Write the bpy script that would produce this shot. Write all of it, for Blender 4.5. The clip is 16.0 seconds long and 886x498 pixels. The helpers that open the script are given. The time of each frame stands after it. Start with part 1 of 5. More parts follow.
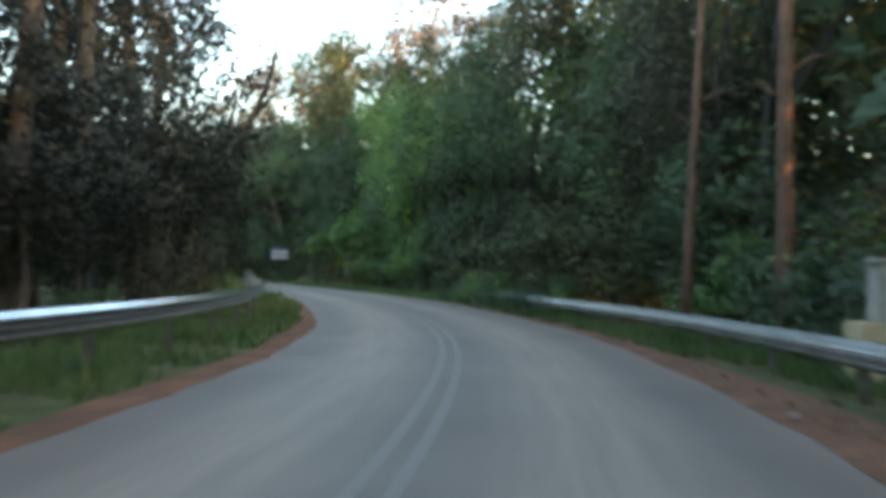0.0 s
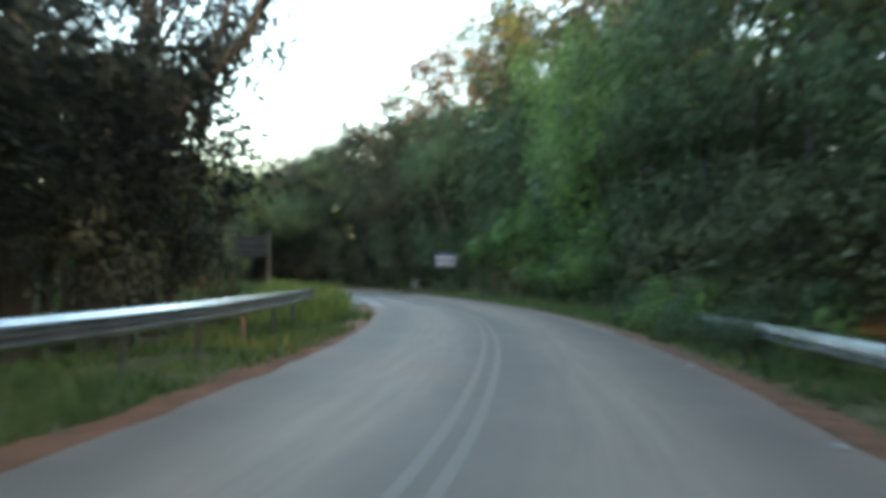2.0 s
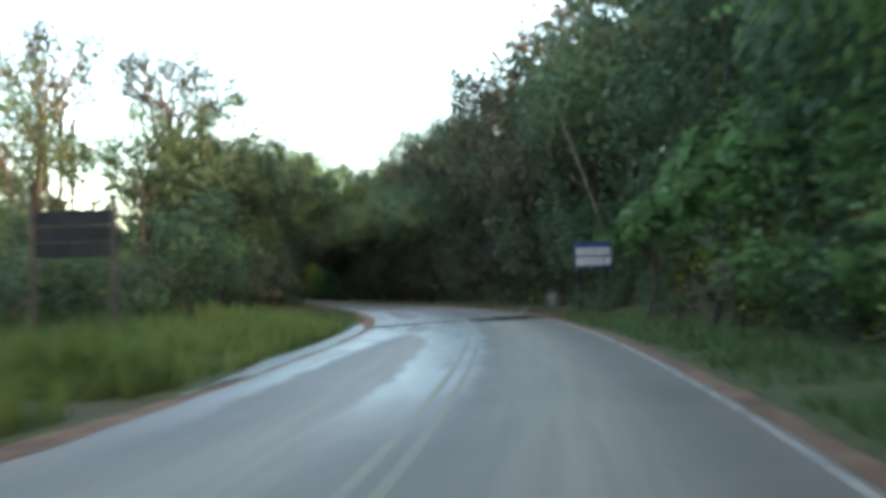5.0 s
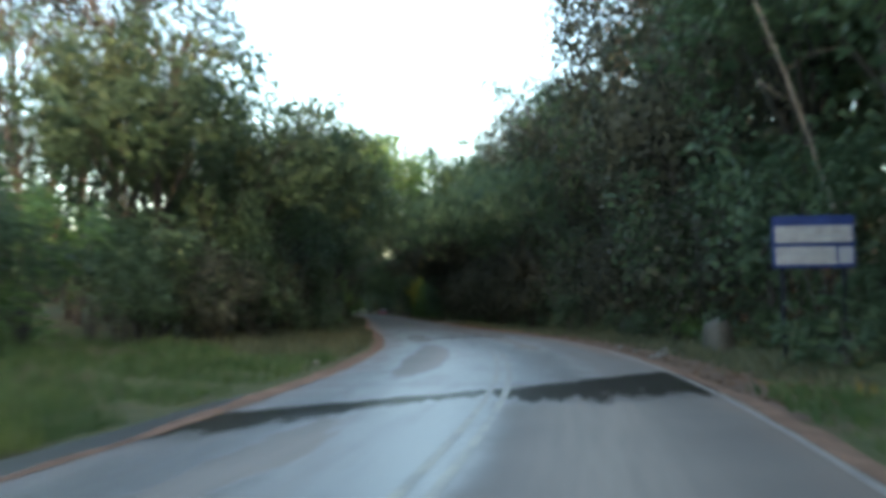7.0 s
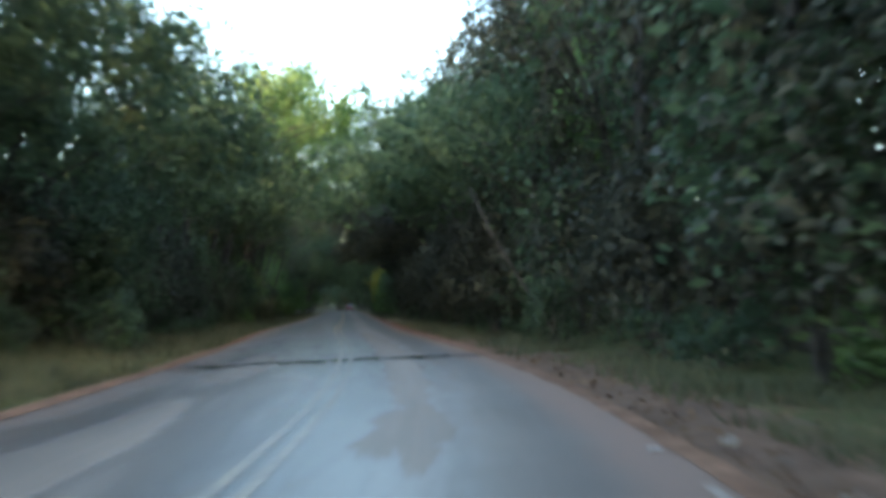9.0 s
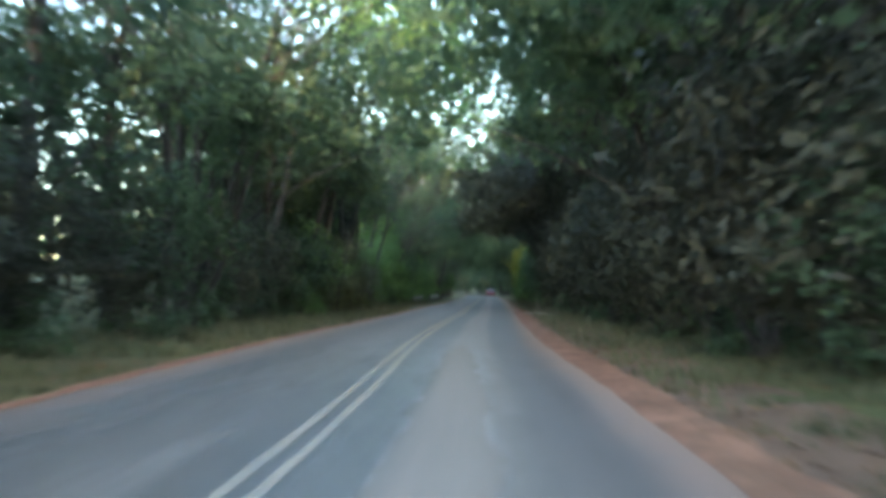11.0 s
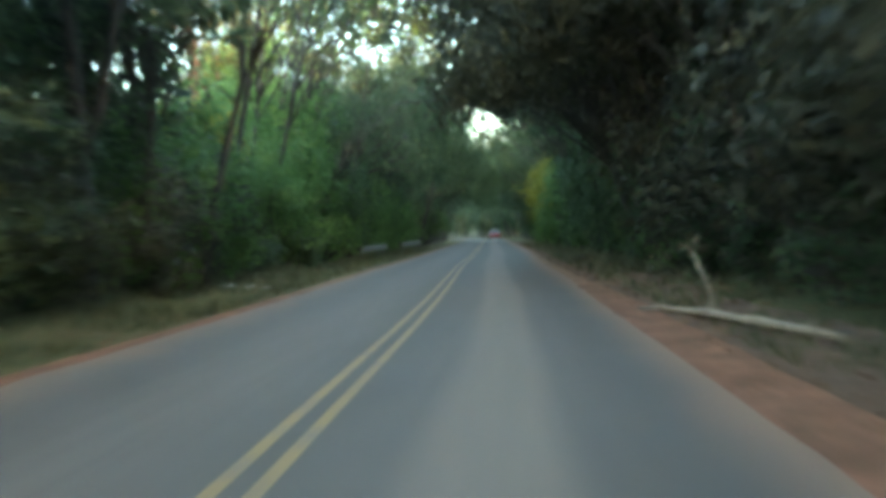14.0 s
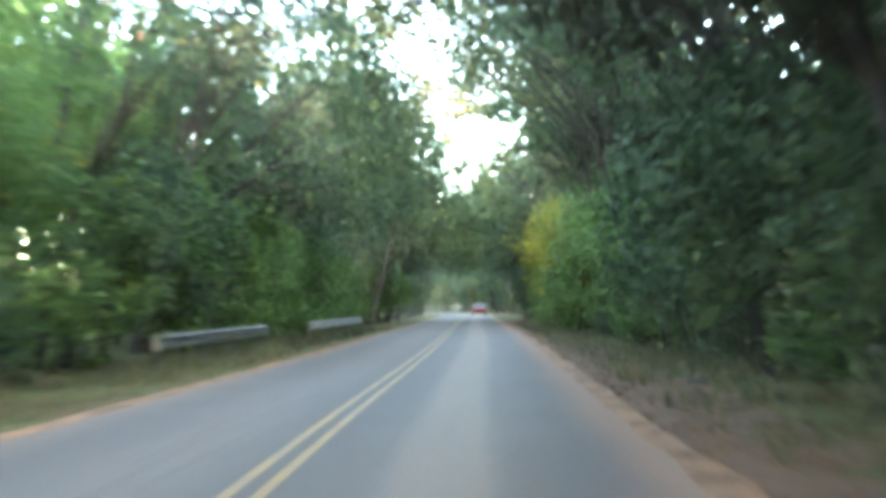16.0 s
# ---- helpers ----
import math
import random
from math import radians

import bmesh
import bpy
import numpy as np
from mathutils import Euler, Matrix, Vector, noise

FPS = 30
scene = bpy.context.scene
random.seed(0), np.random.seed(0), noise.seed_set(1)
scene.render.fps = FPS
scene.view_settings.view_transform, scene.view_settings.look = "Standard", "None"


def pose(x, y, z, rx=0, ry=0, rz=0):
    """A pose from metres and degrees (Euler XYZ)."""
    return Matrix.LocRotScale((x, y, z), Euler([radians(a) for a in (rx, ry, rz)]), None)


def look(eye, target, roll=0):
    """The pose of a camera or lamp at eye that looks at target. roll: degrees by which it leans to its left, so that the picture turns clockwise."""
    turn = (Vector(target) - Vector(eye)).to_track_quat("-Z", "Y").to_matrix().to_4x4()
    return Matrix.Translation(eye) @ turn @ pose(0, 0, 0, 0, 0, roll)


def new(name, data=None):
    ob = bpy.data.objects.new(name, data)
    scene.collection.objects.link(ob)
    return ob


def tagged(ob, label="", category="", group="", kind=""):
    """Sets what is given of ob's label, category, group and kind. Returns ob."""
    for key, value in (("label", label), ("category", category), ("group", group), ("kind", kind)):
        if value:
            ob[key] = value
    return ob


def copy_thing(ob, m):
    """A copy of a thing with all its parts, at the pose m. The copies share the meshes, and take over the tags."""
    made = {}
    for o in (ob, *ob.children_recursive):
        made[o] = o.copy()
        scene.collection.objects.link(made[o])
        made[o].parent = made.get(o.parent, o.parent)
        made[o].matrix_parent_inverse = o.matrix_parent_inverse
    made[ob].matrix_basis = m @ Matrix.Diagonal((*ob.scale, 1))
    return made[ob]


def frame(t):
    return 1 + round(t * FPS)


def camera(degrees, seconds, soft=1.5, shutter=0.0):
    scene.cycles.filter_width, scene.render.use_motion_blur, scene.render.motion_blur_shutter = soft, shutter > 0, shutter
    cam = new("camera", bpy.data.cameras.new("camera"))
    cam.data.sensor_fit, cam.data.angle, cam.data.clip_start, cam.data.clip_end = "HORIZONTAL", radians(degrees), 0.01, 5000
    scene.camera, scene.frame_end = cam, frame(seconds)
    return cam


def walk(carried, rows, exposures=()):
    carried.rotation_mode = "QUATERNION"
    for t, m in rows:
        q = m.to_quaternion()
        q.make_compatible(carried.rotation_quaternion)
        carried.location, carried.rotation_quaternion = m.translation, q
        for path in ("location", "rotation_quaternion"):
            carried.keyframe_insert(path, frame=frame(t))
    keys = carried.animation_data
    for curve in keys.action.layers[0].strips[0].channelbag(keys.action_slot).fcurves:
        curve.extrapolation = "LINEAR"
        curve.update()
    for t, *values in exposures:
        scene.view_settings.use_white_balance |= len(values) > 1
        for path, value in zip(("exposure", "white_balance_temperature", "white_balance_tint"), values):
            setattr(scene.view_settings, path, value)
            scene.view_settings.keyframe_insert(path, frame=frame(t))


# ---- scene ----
cam = camera(50.0, 16.0, soft=4.8, shutter=1.0)

# the drive: seconds, place, heading, pitch, lean
ROWS = [
    (0.0, 1.12, 6.98, 10.01, 1.41, 1.53),
    (0.5, 0.89, 10.56, 13.12, 2.05, 2.62),
    (1.0, 0.68, 14.30, 19.06, 1.93, -0.23),
    (1.5, 0.32, 18.03, 19.27, 4.40, 1.19),
    (2.0, -0.23, 21.79, 22.96, 1.68, 0.90),
    (2.5, -0.99, 25.71, 26.82, 1.92, -1.05),
    (3.0, -2.10, 30.03, 30.61, 2.28, -2.30),
    (3.5, -3.57, 34.62, 31.98, 1.78, -2.35),
    (4.0, -5.27, 39.39, 32.36, 1.97, -2.42),
    (4.5, -7.23, 44.34, 33.48, 2.16, -2.10),
    (5.0, -9.47, 49.31, 34.69, 2.38, -1.70),
    (5.5, -11.92, 54.21, 35.79, 2.62, -1.20),
    (6.0, -14.53, 58.91, 36.58, 2.92, -0.75),
    (6.5, -17.25, 63.40, 40.39, 3.55, -0.36),
    (7.0, -20.07, 67.86, 42.86, 3.65, -0.70),
    (7.5, -23.03, 72.18, 43.09, 3.69, 0.14),
    (8.0, -25.98, 76.54, 45.76, 2.28, -1.45),
    (8.5, -28.97, 80.75, 44.51, 2.27, -2.22),
    (9.0, -32.01, 84.80, 42.00, 3.31, -0.87),
    (9.5, -35.38, 88.74, 47.19, 2.51, 0.02),
    (10.0, -39.05, 92.70, 48.55, 2.48, -0.07),
    (10.5, -43.02, 96.67, 50.22, 2.46, -0.16),
    (11.0, -47.22, 100.58, 50.95, 2.52, -0.26),
    (11.5, -51.55, 104.48, 51.25, 2.56, -0.35),
    (12.0, -55.96, 108.33, 51.33, 2.64, -0.45),
    (12.5, -60.45, 112.16, 51.38, 2.14, -0.65),
    (13.0, -65.04, 116.19, 53.46, 1.13, -1.20),
    (13.5, -69.82, 120.24, 48.89, 0.45, -0.82),
    (14.0, -74.46, 124.46, 51.09, -0.92, -2.60),
    (14.5, -79.02, 128.68, 49.76, -1.05, -2.74),
    (15.0, -83.69, 132.89, 50.63, 0.94, 0.31),
    (15.5, -88.37, 137.24, 50.83, 2.90, -0.45),
    (16.0, -93.09, 141.67, 50.14, 3.45, -1.44),
]
EYE = 1.20
path = []
for t, x, y, yaw, pitch, lean in ROWS:
    ya, pa = radians(yaw), radians(pitch)
    ahead = Vector((-math.sin(ya) * math.cos(pa), math.cos(ya) * math.cos(pa), math.sin(pa)))
    eye = Vector((x, y, EYE))
    path.append((t, look(eye, eye + ahead, lean)))
walk(cam, path, [(0.0, 3.25, 6950, 8), (1.5, 3.3, 7000, 7), (2.5, 3.3, 7150, 7), (3.5, 3.2, 7200, 7), (6.0, 3.25, 6600, 8), (7.0, 3.1, 6550, 8), (8.0, 3.15, 6450, 8), (9.5, 3.85, 6250, 7), (12.0, 4.7, 6150, 2), (12.5, 4.8, 6200, 0), (13.0, 4.95, 6200, 0), (13.5, 5.0, 6300, -3), (14.0, 4.75, 6500, -4), (14.5, 5.0, 6650, -3), (15.0, 5.65, 6800, 1), (15.5, 5.95, 6800, 7), (16.0, 6.05, 6850, 9)])

# ---- light ----
SUN_AZ, SUN_EL = radians(122.0), radians(9.0)      # compass bearing from +y, height
world = bpy.data.worlds.new("sky")
scene.world = world
world.use_nodes = True
wn, wl_ = world.node_tree.nodes, world.node_tree.links
wn.clear()
sky = wn.new("ShaderNodeTexSky")
sky.sky_type, sky.sun_disc = "NISHITA", False
sky.sun_elevation, sky.sun_rotation = SUN_EL, SUN_AZ
sky.air_density, sky.dust_density, sky.ozone_density = 1.0, 2.5, 1.0
bg = wn.new("ShaderNodeBackground")
bg.inputs["Strength"].default_value = 0.15
wout = wn.new("ShaderNodeOutputWorld")
wl_.new(sky.outputs[0], bg.inputs[0])
wl_.new(bg.outputs[0], wout.inputs[0])

sun_data = bpy.data.lights.new("sun", "SUN")
sun_data.energy, sun_data.angle, sun_data.color = 1.0, radians(0.5), (1.0, 0.46, 0.17)
sun = new("sun", sun_data)
sun_from = Vector((math.sin(SUN_AZ) * math.cos(SUN_EL), math.cos(SUN_AZ) * math.cos(SUN_EL), math.sin(SUN_EL)))
sun.matrix_basis = look(sun_from * 100, (0, 0, 0))

# ---- the road's line: distance along it, heading ----
TH = [-30, -28, -25, -21, -16, -9.1, -3.1, 3.0, 8.9, 17.3, 20.7, 25.3, 29.8, 32.0, 34.8, 39.3, 42.6, 46.8, 48.5, 49.7, 48.1, 47.5,
      47.2, 48.2, 48.5, 47.3, 47.7] + [48.2] * 10 + [52, 58, 64, 70, 76, 80] + [82] * 8
S_KEY = -60.0 + 10.0 * np.arange(len(TH))
S_MIN, S_MAX = -60.0, 430.0
S_AXIS = np.arange(S_MIN, S_MAX + 0.5, 1.0)
HEAD = np.radians(np.interp(S_AXIS, S_KEY, TH))


def integrate(values):
    return np.concatenate([[0.0], np.cumsum((values[1:] + values[:-1]) / 2)])


RX, RY = integrate(-np.sin(HEAD)), integrate(np.cos(HEAD))
RX, RY = RX - RX[60], RY - RY[60]
WL_S, WL = [-60, -10, 20, 50, 80, 110, 140, 170, 200, 330], [2.6, 2.57, 2.52, 3.0, 3.18, 3.6, 3.5, 3.26, 3.05, 3.05]
WR = [3.3, 3.3, 2.95, 2.95, 3.13, 3.3, 3.3, 3.15, 3.2, 3.2]


def at(s, d, z=0.0):
    """The world place at s along the road and d to the right of its middle."""
    a = np.interp(s, S_AXIS, HEAD)
    return np.stack(np.broadcast_arrays(np.interp(s, S_AXIS, RX) + d * np.cos(a), np.interp(s, S_AXIS, RY) + d * np.sin(a), z), -1)


def spot(s, d, z=0.0):
    return Vector(at(s, d, z).tolist())


def heading(s):
    return math.degrees(float(np.interp(s, S_AXIS, HEAD)))


def along(x, y):
    """s and d of places in the world."""
    x, y = np.asarray(x, float).ravel(), np.asarray(y, float).ravel()
    s, d = np.empty(len(x)), np.empty(len(x))
    for k in range(0, len(x), 4000):
        px, py = x[k:k + 4000], y[k:k + 4000]
        j = ((px[:, None] - RX) ** 2 + (py[:, None] - RY) ** 2).argmin(1)
        tx, ty = -np.sin(HEAD[j]), np.cos(HEAD[j])
        al = (px - RX[j]) * tx + (py - RY[j]) * ty
        s[k:k + 4000] = S_AXIS[j] + np.clip(al, -0.6, 0.6)
        d[k:k + 4000] = (px - RX[j]) * ty - (py - RY[j]) * tx
        far = np.abs(al) > 1.0
        d[k:k + 4000] = np.where(far, np.sign(d[k:k + 4000]) * np.hypot(px - RX[j], py - RY[j]), d[k:k + 4000])
    return s, d


def ease(v, a, b):
    u = np.clip((v - a) / (b - a), 0, 1)
    return u * u * (3 - 2 * u)


def land(s, d):
    """The ground's height beside the road."""
    right = np.maximum(d, 0)
    left = np.maximum(-d, 0)
    z = -0.07 + 0 * s
    dip = -0.35 * ease(right, 4.4, 7.0) * (1 - ease(s, 38, 52))
    hill = 0.42 * np.maximum(right - 7.0, 0) * ease(s, 40, 60) * (1 - ease(s, 150, 200) * 0.8)
    z = z + dip + np.minimum(hill, 9.0)
    z = z - 0.3 * ease(left, 4.6, 8.0) * (1 - ease(s, 46, 60)) + 0.35 * ease(left, 4.2, 9.0) * ease(s, 50, 64)
    z = z + 5.0 * ease(s, 402, 425)
    z = z + np.minimum(0.12 * np.maximum(left - 9.0, 0), 4.0)
    return z


# ---- materials ----
def material(name, rough=0.8, metal=0.0, spec=0.5):
    m = bpy.data.materials.new(name)
    m.use_nodes = True
    b = m.node_tree.nodes["Principled BSDF"]
    b.inputs["Roughness"].default_value, b.inputs["Metallic"].default_value = rough, metal
    b.inputs["Specular IOR Level"].default_value = spec
    return m, m.node_tree.nodes, m.node_tree.links, b


def ramp(n, l, source, stops):
    r = n.new("ShaderNodeValToRGB")
    e = r.color_ramp.elements
    while len(e) < len(stops):
        e.new(0.5)
    for k, (p, c) in enumerate(stops):
        e[k].position, e[k].color = p, (*c, 1)
    l.new(source, r.inputs[0])
    return r.outputs[0]


def grain(n, l, scale, detail=4.0, vector=None, rough=0.55):
    t = n.new("ShaderNodeTexNoise")
    t.inputs["Scale"].default_value, t.inputs["Detail"].default_value, t.inputs["Roughness"].default_value = scale, detail, rough
    if vector is None:
        c = n.new("ShaderNodeTexCoord")
        vector = c.outputs["Object"]
    l.new(vector, t.inputs["Vector"])
    return t.outputs["Fac"]


def mixed(n, l, fac, a, b, blend="MIX"):
    m = n.new("ShaderNodeMix")
    m.data_type, m.blend_type = "RGBA", blend
    for sock, v in ((m.inputs[0], fac), (m.inputs[6], a), (m.inputs[7], b)):
        if isinstance(v, (int, float)):
            sock.default_value = v
        elif isinstance(v, tuple):
            sock.default_value = (*v, 1)
        else:
            l.new(v, sock)
    return m.outputs[2]


def calc(n, l, op, a, b=0.0, c=0.0, clamp=False):
    m = n.new("ShaderNodeMath")
    m.operation, m.use_clamp = op, clamp
    for sock, v in zip(m.inputs, (a, b, c)):
        if isinstance(v, (int, float)):
            sock.default_value = v
        else:
            l.new(v, sock)
    return m.outputs[0]


def band(n, l, v, a, b, lo=0.0, hi=1.0):
    m = n.new("ShaderNodeMapRange")
    m.interpolation_type = "SMOOTHSTEP"
    for k, q in zip((1, 2, 3, 4), (a, b, lo, hi)):
        m.inputs[k].default_value = q
    l.new(v, m.inputs[0])
    return m.outputs[0]


def relief(n, l, b, height, strength=0.3, distance=0.02):
    u = n.new("ShaderNodeBump")
    u.inputs["Strength"].default_value, u.inputs["Distance"].default_value = strength, distance
    l.new(height, u.inputs["Height"])
    l.new(u.outputs[0], b.inputs["Normal"])


def two_tone(name, dark, light, scale=6.0, rough=0.85, fine=40.0, bump=0.3, metal=0.0, spec=0.4):
    """A plain surface with stains at one scale and grain at another."""
    m, n, l, b = material(name, rough, metal, spec)
    big, small = grain(n, l, scale), grain(n, l, fine)
    c = ramp(n, l, big, [(0.3, dark), (0.72, light)])
    c = mixed(n, l, 0.25, c, ramp(n, l, small, [(0.3, dark), (0.7, light)]))
    l.new(c, b.inputs["Base Color"])
    relief(n, l, b, small, bump)
    return m


def leaf_material(name, dark, mid, light, see=0.35, rough=0.5):
    """Leaves: tone by leaf, by clump and by tree; some light comes through."""
    m, n, l, b = material(name, rough, 0.0, 0.22)
    geo, info = n.new("ShaderNodeNewGeometry"), n.new("ShaderNodeObjectInfo")
    clump = grain(n, l, 0.55, 2.0)
    v = calc(n, l, "MULTIPLY_ADD", geo.outputs["Random Per Island"], 0.24, calc(n, l, "MULTIPLY_ADD", clump, 0.75, -0.02))
    v = calc(n, l, "ADD", v, calc(n, l, "MULTIPLY", info.outputs["Random"], 0.22))
    c = ramp(n, l, v, [(0.28, dark), (0.55, mid), (0.92, light)])
    l.new(c, b.inputs["Base Color"])
    t = n.new("ShaderNodeBsdfTranslucent")
    l.new(c, t.inputs[0])
    mx = n.new("ShaderNodeMixShader")
    mx.inputs[0].default_value = see
    l.new(b.outputs[0], mx.inputs[1])
    l.new(t.outputs[0], mx.inputs[2])
    l.new(mx.outputs[0], n["Material Output"].inputs[0])
    return m


LEAF = leaf_material("leaf_deep", (0.036, 0.058, 0.036), (0.074, 0.120, 0.066), (0.138, 0.205, 0.098), 0.42)
# olive leaves for the dim forest stretches, with the shade put into their colour
LEAF_SHADED = leaf_material("leaf_shaded_olive", (0.028, 0.032, 0.024), (0.058, 0.063, 0.043), (0.105, 0.110, 0.070), 0.36)
# pine needles; backlight on the lacy crowns is also put into this tone
LEAF_PINE_BACKLIT = leaf_material("leaf_pine_backlit", (0.013, 0.018, 0.017), (0.027, 0.036, 0.031), (0.056, 0.068, 0.052), 0.28)
LEAF_WARM = leaf_material("leaf_warm", (0.042, 0.058, 0.033), (0.090, 0.114, 0.056), (0.165, 0.188, 0.086), 0.38)
LEAF_FRESH = leaf_material("leaf_fresh", (0.052, 0.102, 0.038), (0.122, 0.215, 0.072), (0.225, 0.345, 0.112), 0.48)
# low sunlight on the foliage is put into this yellow
LEAF_YELLOW_SUNLIT = leaf_material("leaf_yellow_sunlit", (0.070, 0.115, 0.026), (0.235, 0.250, 0.046), (0.52, 0.43, 0.075), 0.50)
DRYLEAF = leaf_material("dry_leaves", (0.045, 0.028, 0.016), (0.12, 0.075, 0.042), (0.26, 0.18, 0.11), 0.1, 0.8)
GRASS = leaf_material("grass_blades", (0.030, 0.060, 0.023), (0.064, 0.112, 0.040), (0.135, 0.175, 0.068), 0.35)
TALL_GRASS = leaf_material("tall_grass_blades", (0.055, 0.090, 0.024), (0.115, 0.165, 0.044), (0.220, 0.250, 0.085), 0.45)
WEEDS = leaf_material("weeds", (0.042, 0.052, 0.033), (0.084, 0.098, 0.058), (0.150, 0.155, 0.090), 0.4)
BARK = two_tone("bark_grey", (0.024, 0.023, 0.021), (0.078, 0.073, 0.065), 3.0, 0.9, 22.0, 0.8)
BARK_RED = two_tone("bark_red", (0.050, 0.030, 0.021), (0.19, 0.115, 0.078), 3.0, 0.9, 18.0, 0.8)
DEADWOOD = two_tone("dead_wood", (0.11, 0.09, 0.07), (0.30, 0.26, 0.21), 5.0, 0.85, 30.0, 0.6)
ZINC = two_tone("galvanised_steel", (0.30, 0.32, 0.34), (0.54, 0.56, 0.58), 1.6, 0.20, 14.0, 0.03, 0.95)
OLD_ZINC = two_tone("dirty_galvanised_steel", (0.07, 0.075, 0.075), (0.36, 0.37, 0.36), 2.6, 0.38, 14.0, 0.12, 0.85)
# kept dark: the shade on the rail posts is put into the colour
POST = two_tone("dark_steel", (0.06, 0.06, 0.06), (0.14, 0.14, 0.13), 3.0, 0.6, 20.0, 0.2, 0.4)
CONCRETE = two_tone("concrete", (0.20, 0.19, 0.17), (0.42, 0.40, 0.36), 4.0, 0.9, 30.0, 0.4)
PALEWOOD = two_tone("pale_dead_wood", (0.15, 0.125, 0.10), (0.42, 0.37, 0.30), 6.0, 0.85, 34.0, 0.6, 0.0, 0.2)
# the cold blue cast puts haze into the board's colour
DARKWOOD = two_tone("dark_board", (0.011, 0.014, 0.019), (0.028, 0.034, 0.042), 4.0, 0.9, 25.0, 0.3, 0.0, 0.08)
GREYWOOD = two_tone("grey_wood", (0.035, 0.035, 0.036), (0.10, 0.098, 0.094), 4.0, 0.9, 25.0, 0.4, 0.0, 0.12)
STONE = two_tone("mossy_stone", (0.030, 0.033, 0.027), (0.120, 0.118, 0.105), 2.4, 0.9, 16.0, 0.8)
BLUE = two_tone("blue_paint", (0.007, 0.024, 0.10), (0.014, 0.044, 0.19), 3.0, 0.55, 30.0, 0.05)
WHITE = two_tone("white_paint", (0.22, 0.23, 0.24), (0.42, 0.43, 0.45), 5.0, 0.6, 30.0, 0.05)
GREY = two_tone("grey_paint", (0.25, 0.27, 0.30), (0.36, 0.38, 0.42), 3.0, 0.5, 30.0, 0.05)
PLASTIC = two_tone("white_plastic", (0.12, 0.112, 0.10), (0.31, 0.295, 0.27), 9.0, 0.4, 40.0, 0.3)


def road_material():
    m, n, l, b = material("asphalt", 0.7, 0.0, 0.5)
    uv = n.new("ShaderNodeUVMap")
    sep = n.new("ShaderNodeSeparateXYZ")
    l.new(uv.outputs[0], sep.inputs[0])
    s, d = sep.outputs[0], sep.outputs[1]
    stones, patch = grain(n, l, 90.0, 3.0, uv.outputs[0]), grain(n, l, 0.45, 4.0, uv.outputs[0])
    base = ramp(n, l, stones, [(0.30, (0.064, 0.056, 0.047)), (0.72, (0.188, 0.163, 0.138))])
    base = mixed(n, l, 0.55, base, ramp(n, l, patch, [(0.3, (0.086, 0.075, 0.064)), (0.7, (0.162, 0.141, 0.119))]))
    # worn, paler wheel tracks in both lanes
    stretch = n.new("ShaderNodeVectorMath")
    stretch.operation = "MULTIPLY"
    stretch.inputs[1].default_value = (0.06, 1.0, 1.0)
    l.new(uv.outputs[0], stretch.inputs[0])
    wob = calc(n, l, "MULTIPLY", calc(n, l, "SUBTRACT", grain(n, l, 0.9, 2.0, stretch.outputs[0]), 0.5), 0.5)
    dd = calc(n, l, "ADD", d, wob)
    streak = calc(n, l, "ADD", calc(n, l, "MULTIPLY", calc(n, l, "SINE", calc(n, l, "MULTIPLY_ADD", dd, 2.586, -1.869)), 0.5), 0.5)
    fine_streak = grain(n, l, 5.0, 4.0, stretch.outputs[0])
    streak = calc(n, l, "MULTIPLY", streak, band(n, l, fine_streak, 0.25, 0.75, 0.6, 1.2))
    base = mixed(n, l, calc(n, l, "MULTIPLY", streak, 0.72), base, (0.240, 0.203, 0.166))
    # further on: a darker base, and one paler strip in the right lane
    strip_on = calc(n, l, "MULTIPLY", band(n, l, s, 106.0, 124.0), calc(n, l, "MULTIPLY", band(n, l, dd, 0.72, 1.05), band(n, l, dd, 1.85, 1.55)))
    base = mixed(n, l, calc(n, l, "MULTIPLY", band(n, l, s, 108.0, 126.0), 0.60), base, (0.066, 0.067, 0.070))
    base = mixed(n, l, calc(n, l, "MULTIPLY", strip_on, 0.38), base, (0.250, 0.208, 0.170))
    # red dust blown in from both edges
    off = calc(n, l, "ABSOLUTE", calc(n, l, "SUBTRACT", d, 0.05))
    ragged = calc(n, l, "MULTIPLY", calc(n, l, "SUBTRACT", grain(n, l, 0.7, 5.0, uv.outputs[0]), 0.5), 1.6)
    dust = band(n, l, calc(n, l, "ADD", off, ragged), 2.4, 3.6, 0.0, 0.7)
    rightward = calc(n, l, "MULTIPLY", band(n, l, s, 90.0, 100.0), band(n, l, calc(n, l, "ADD", d, calc(n, l, "MULTIPLY", ragged, 0.30)), 2.35, 2.95, 0.0, 0.95))
    dust = calc(n, l, "MAXIMUM", dust, rightward)
    base = mixed(n, l, dust, base, (0.215, 0.150, 0.117))
    # the damp stretch: a film of water down the middle and along the far edge, with drier islands between
    shift = calc(n, l, "MULTIPLY", calc(n, l, "SUBTRACT", grain(n, l, 0.8, 4.0, uv.outputs[0]), 0.5), 0.55)
    ds = calc(n, l, "ADD", d, shift)

    drip = n.new("ShaderNodeVectorMath")
    drip.operation = "MULTIPLY"
    drip.inputs[1].default_value = (0.30, 1.7, 1.0)
    l.new(uv.outputs[0], drip.inputs[0])
    lobes = calc(n, l, "MULTIPLY_ADD", grain(n, l, 1.5, 5.0, drip.outputs[0], 0.6), 3.6, -1.8)

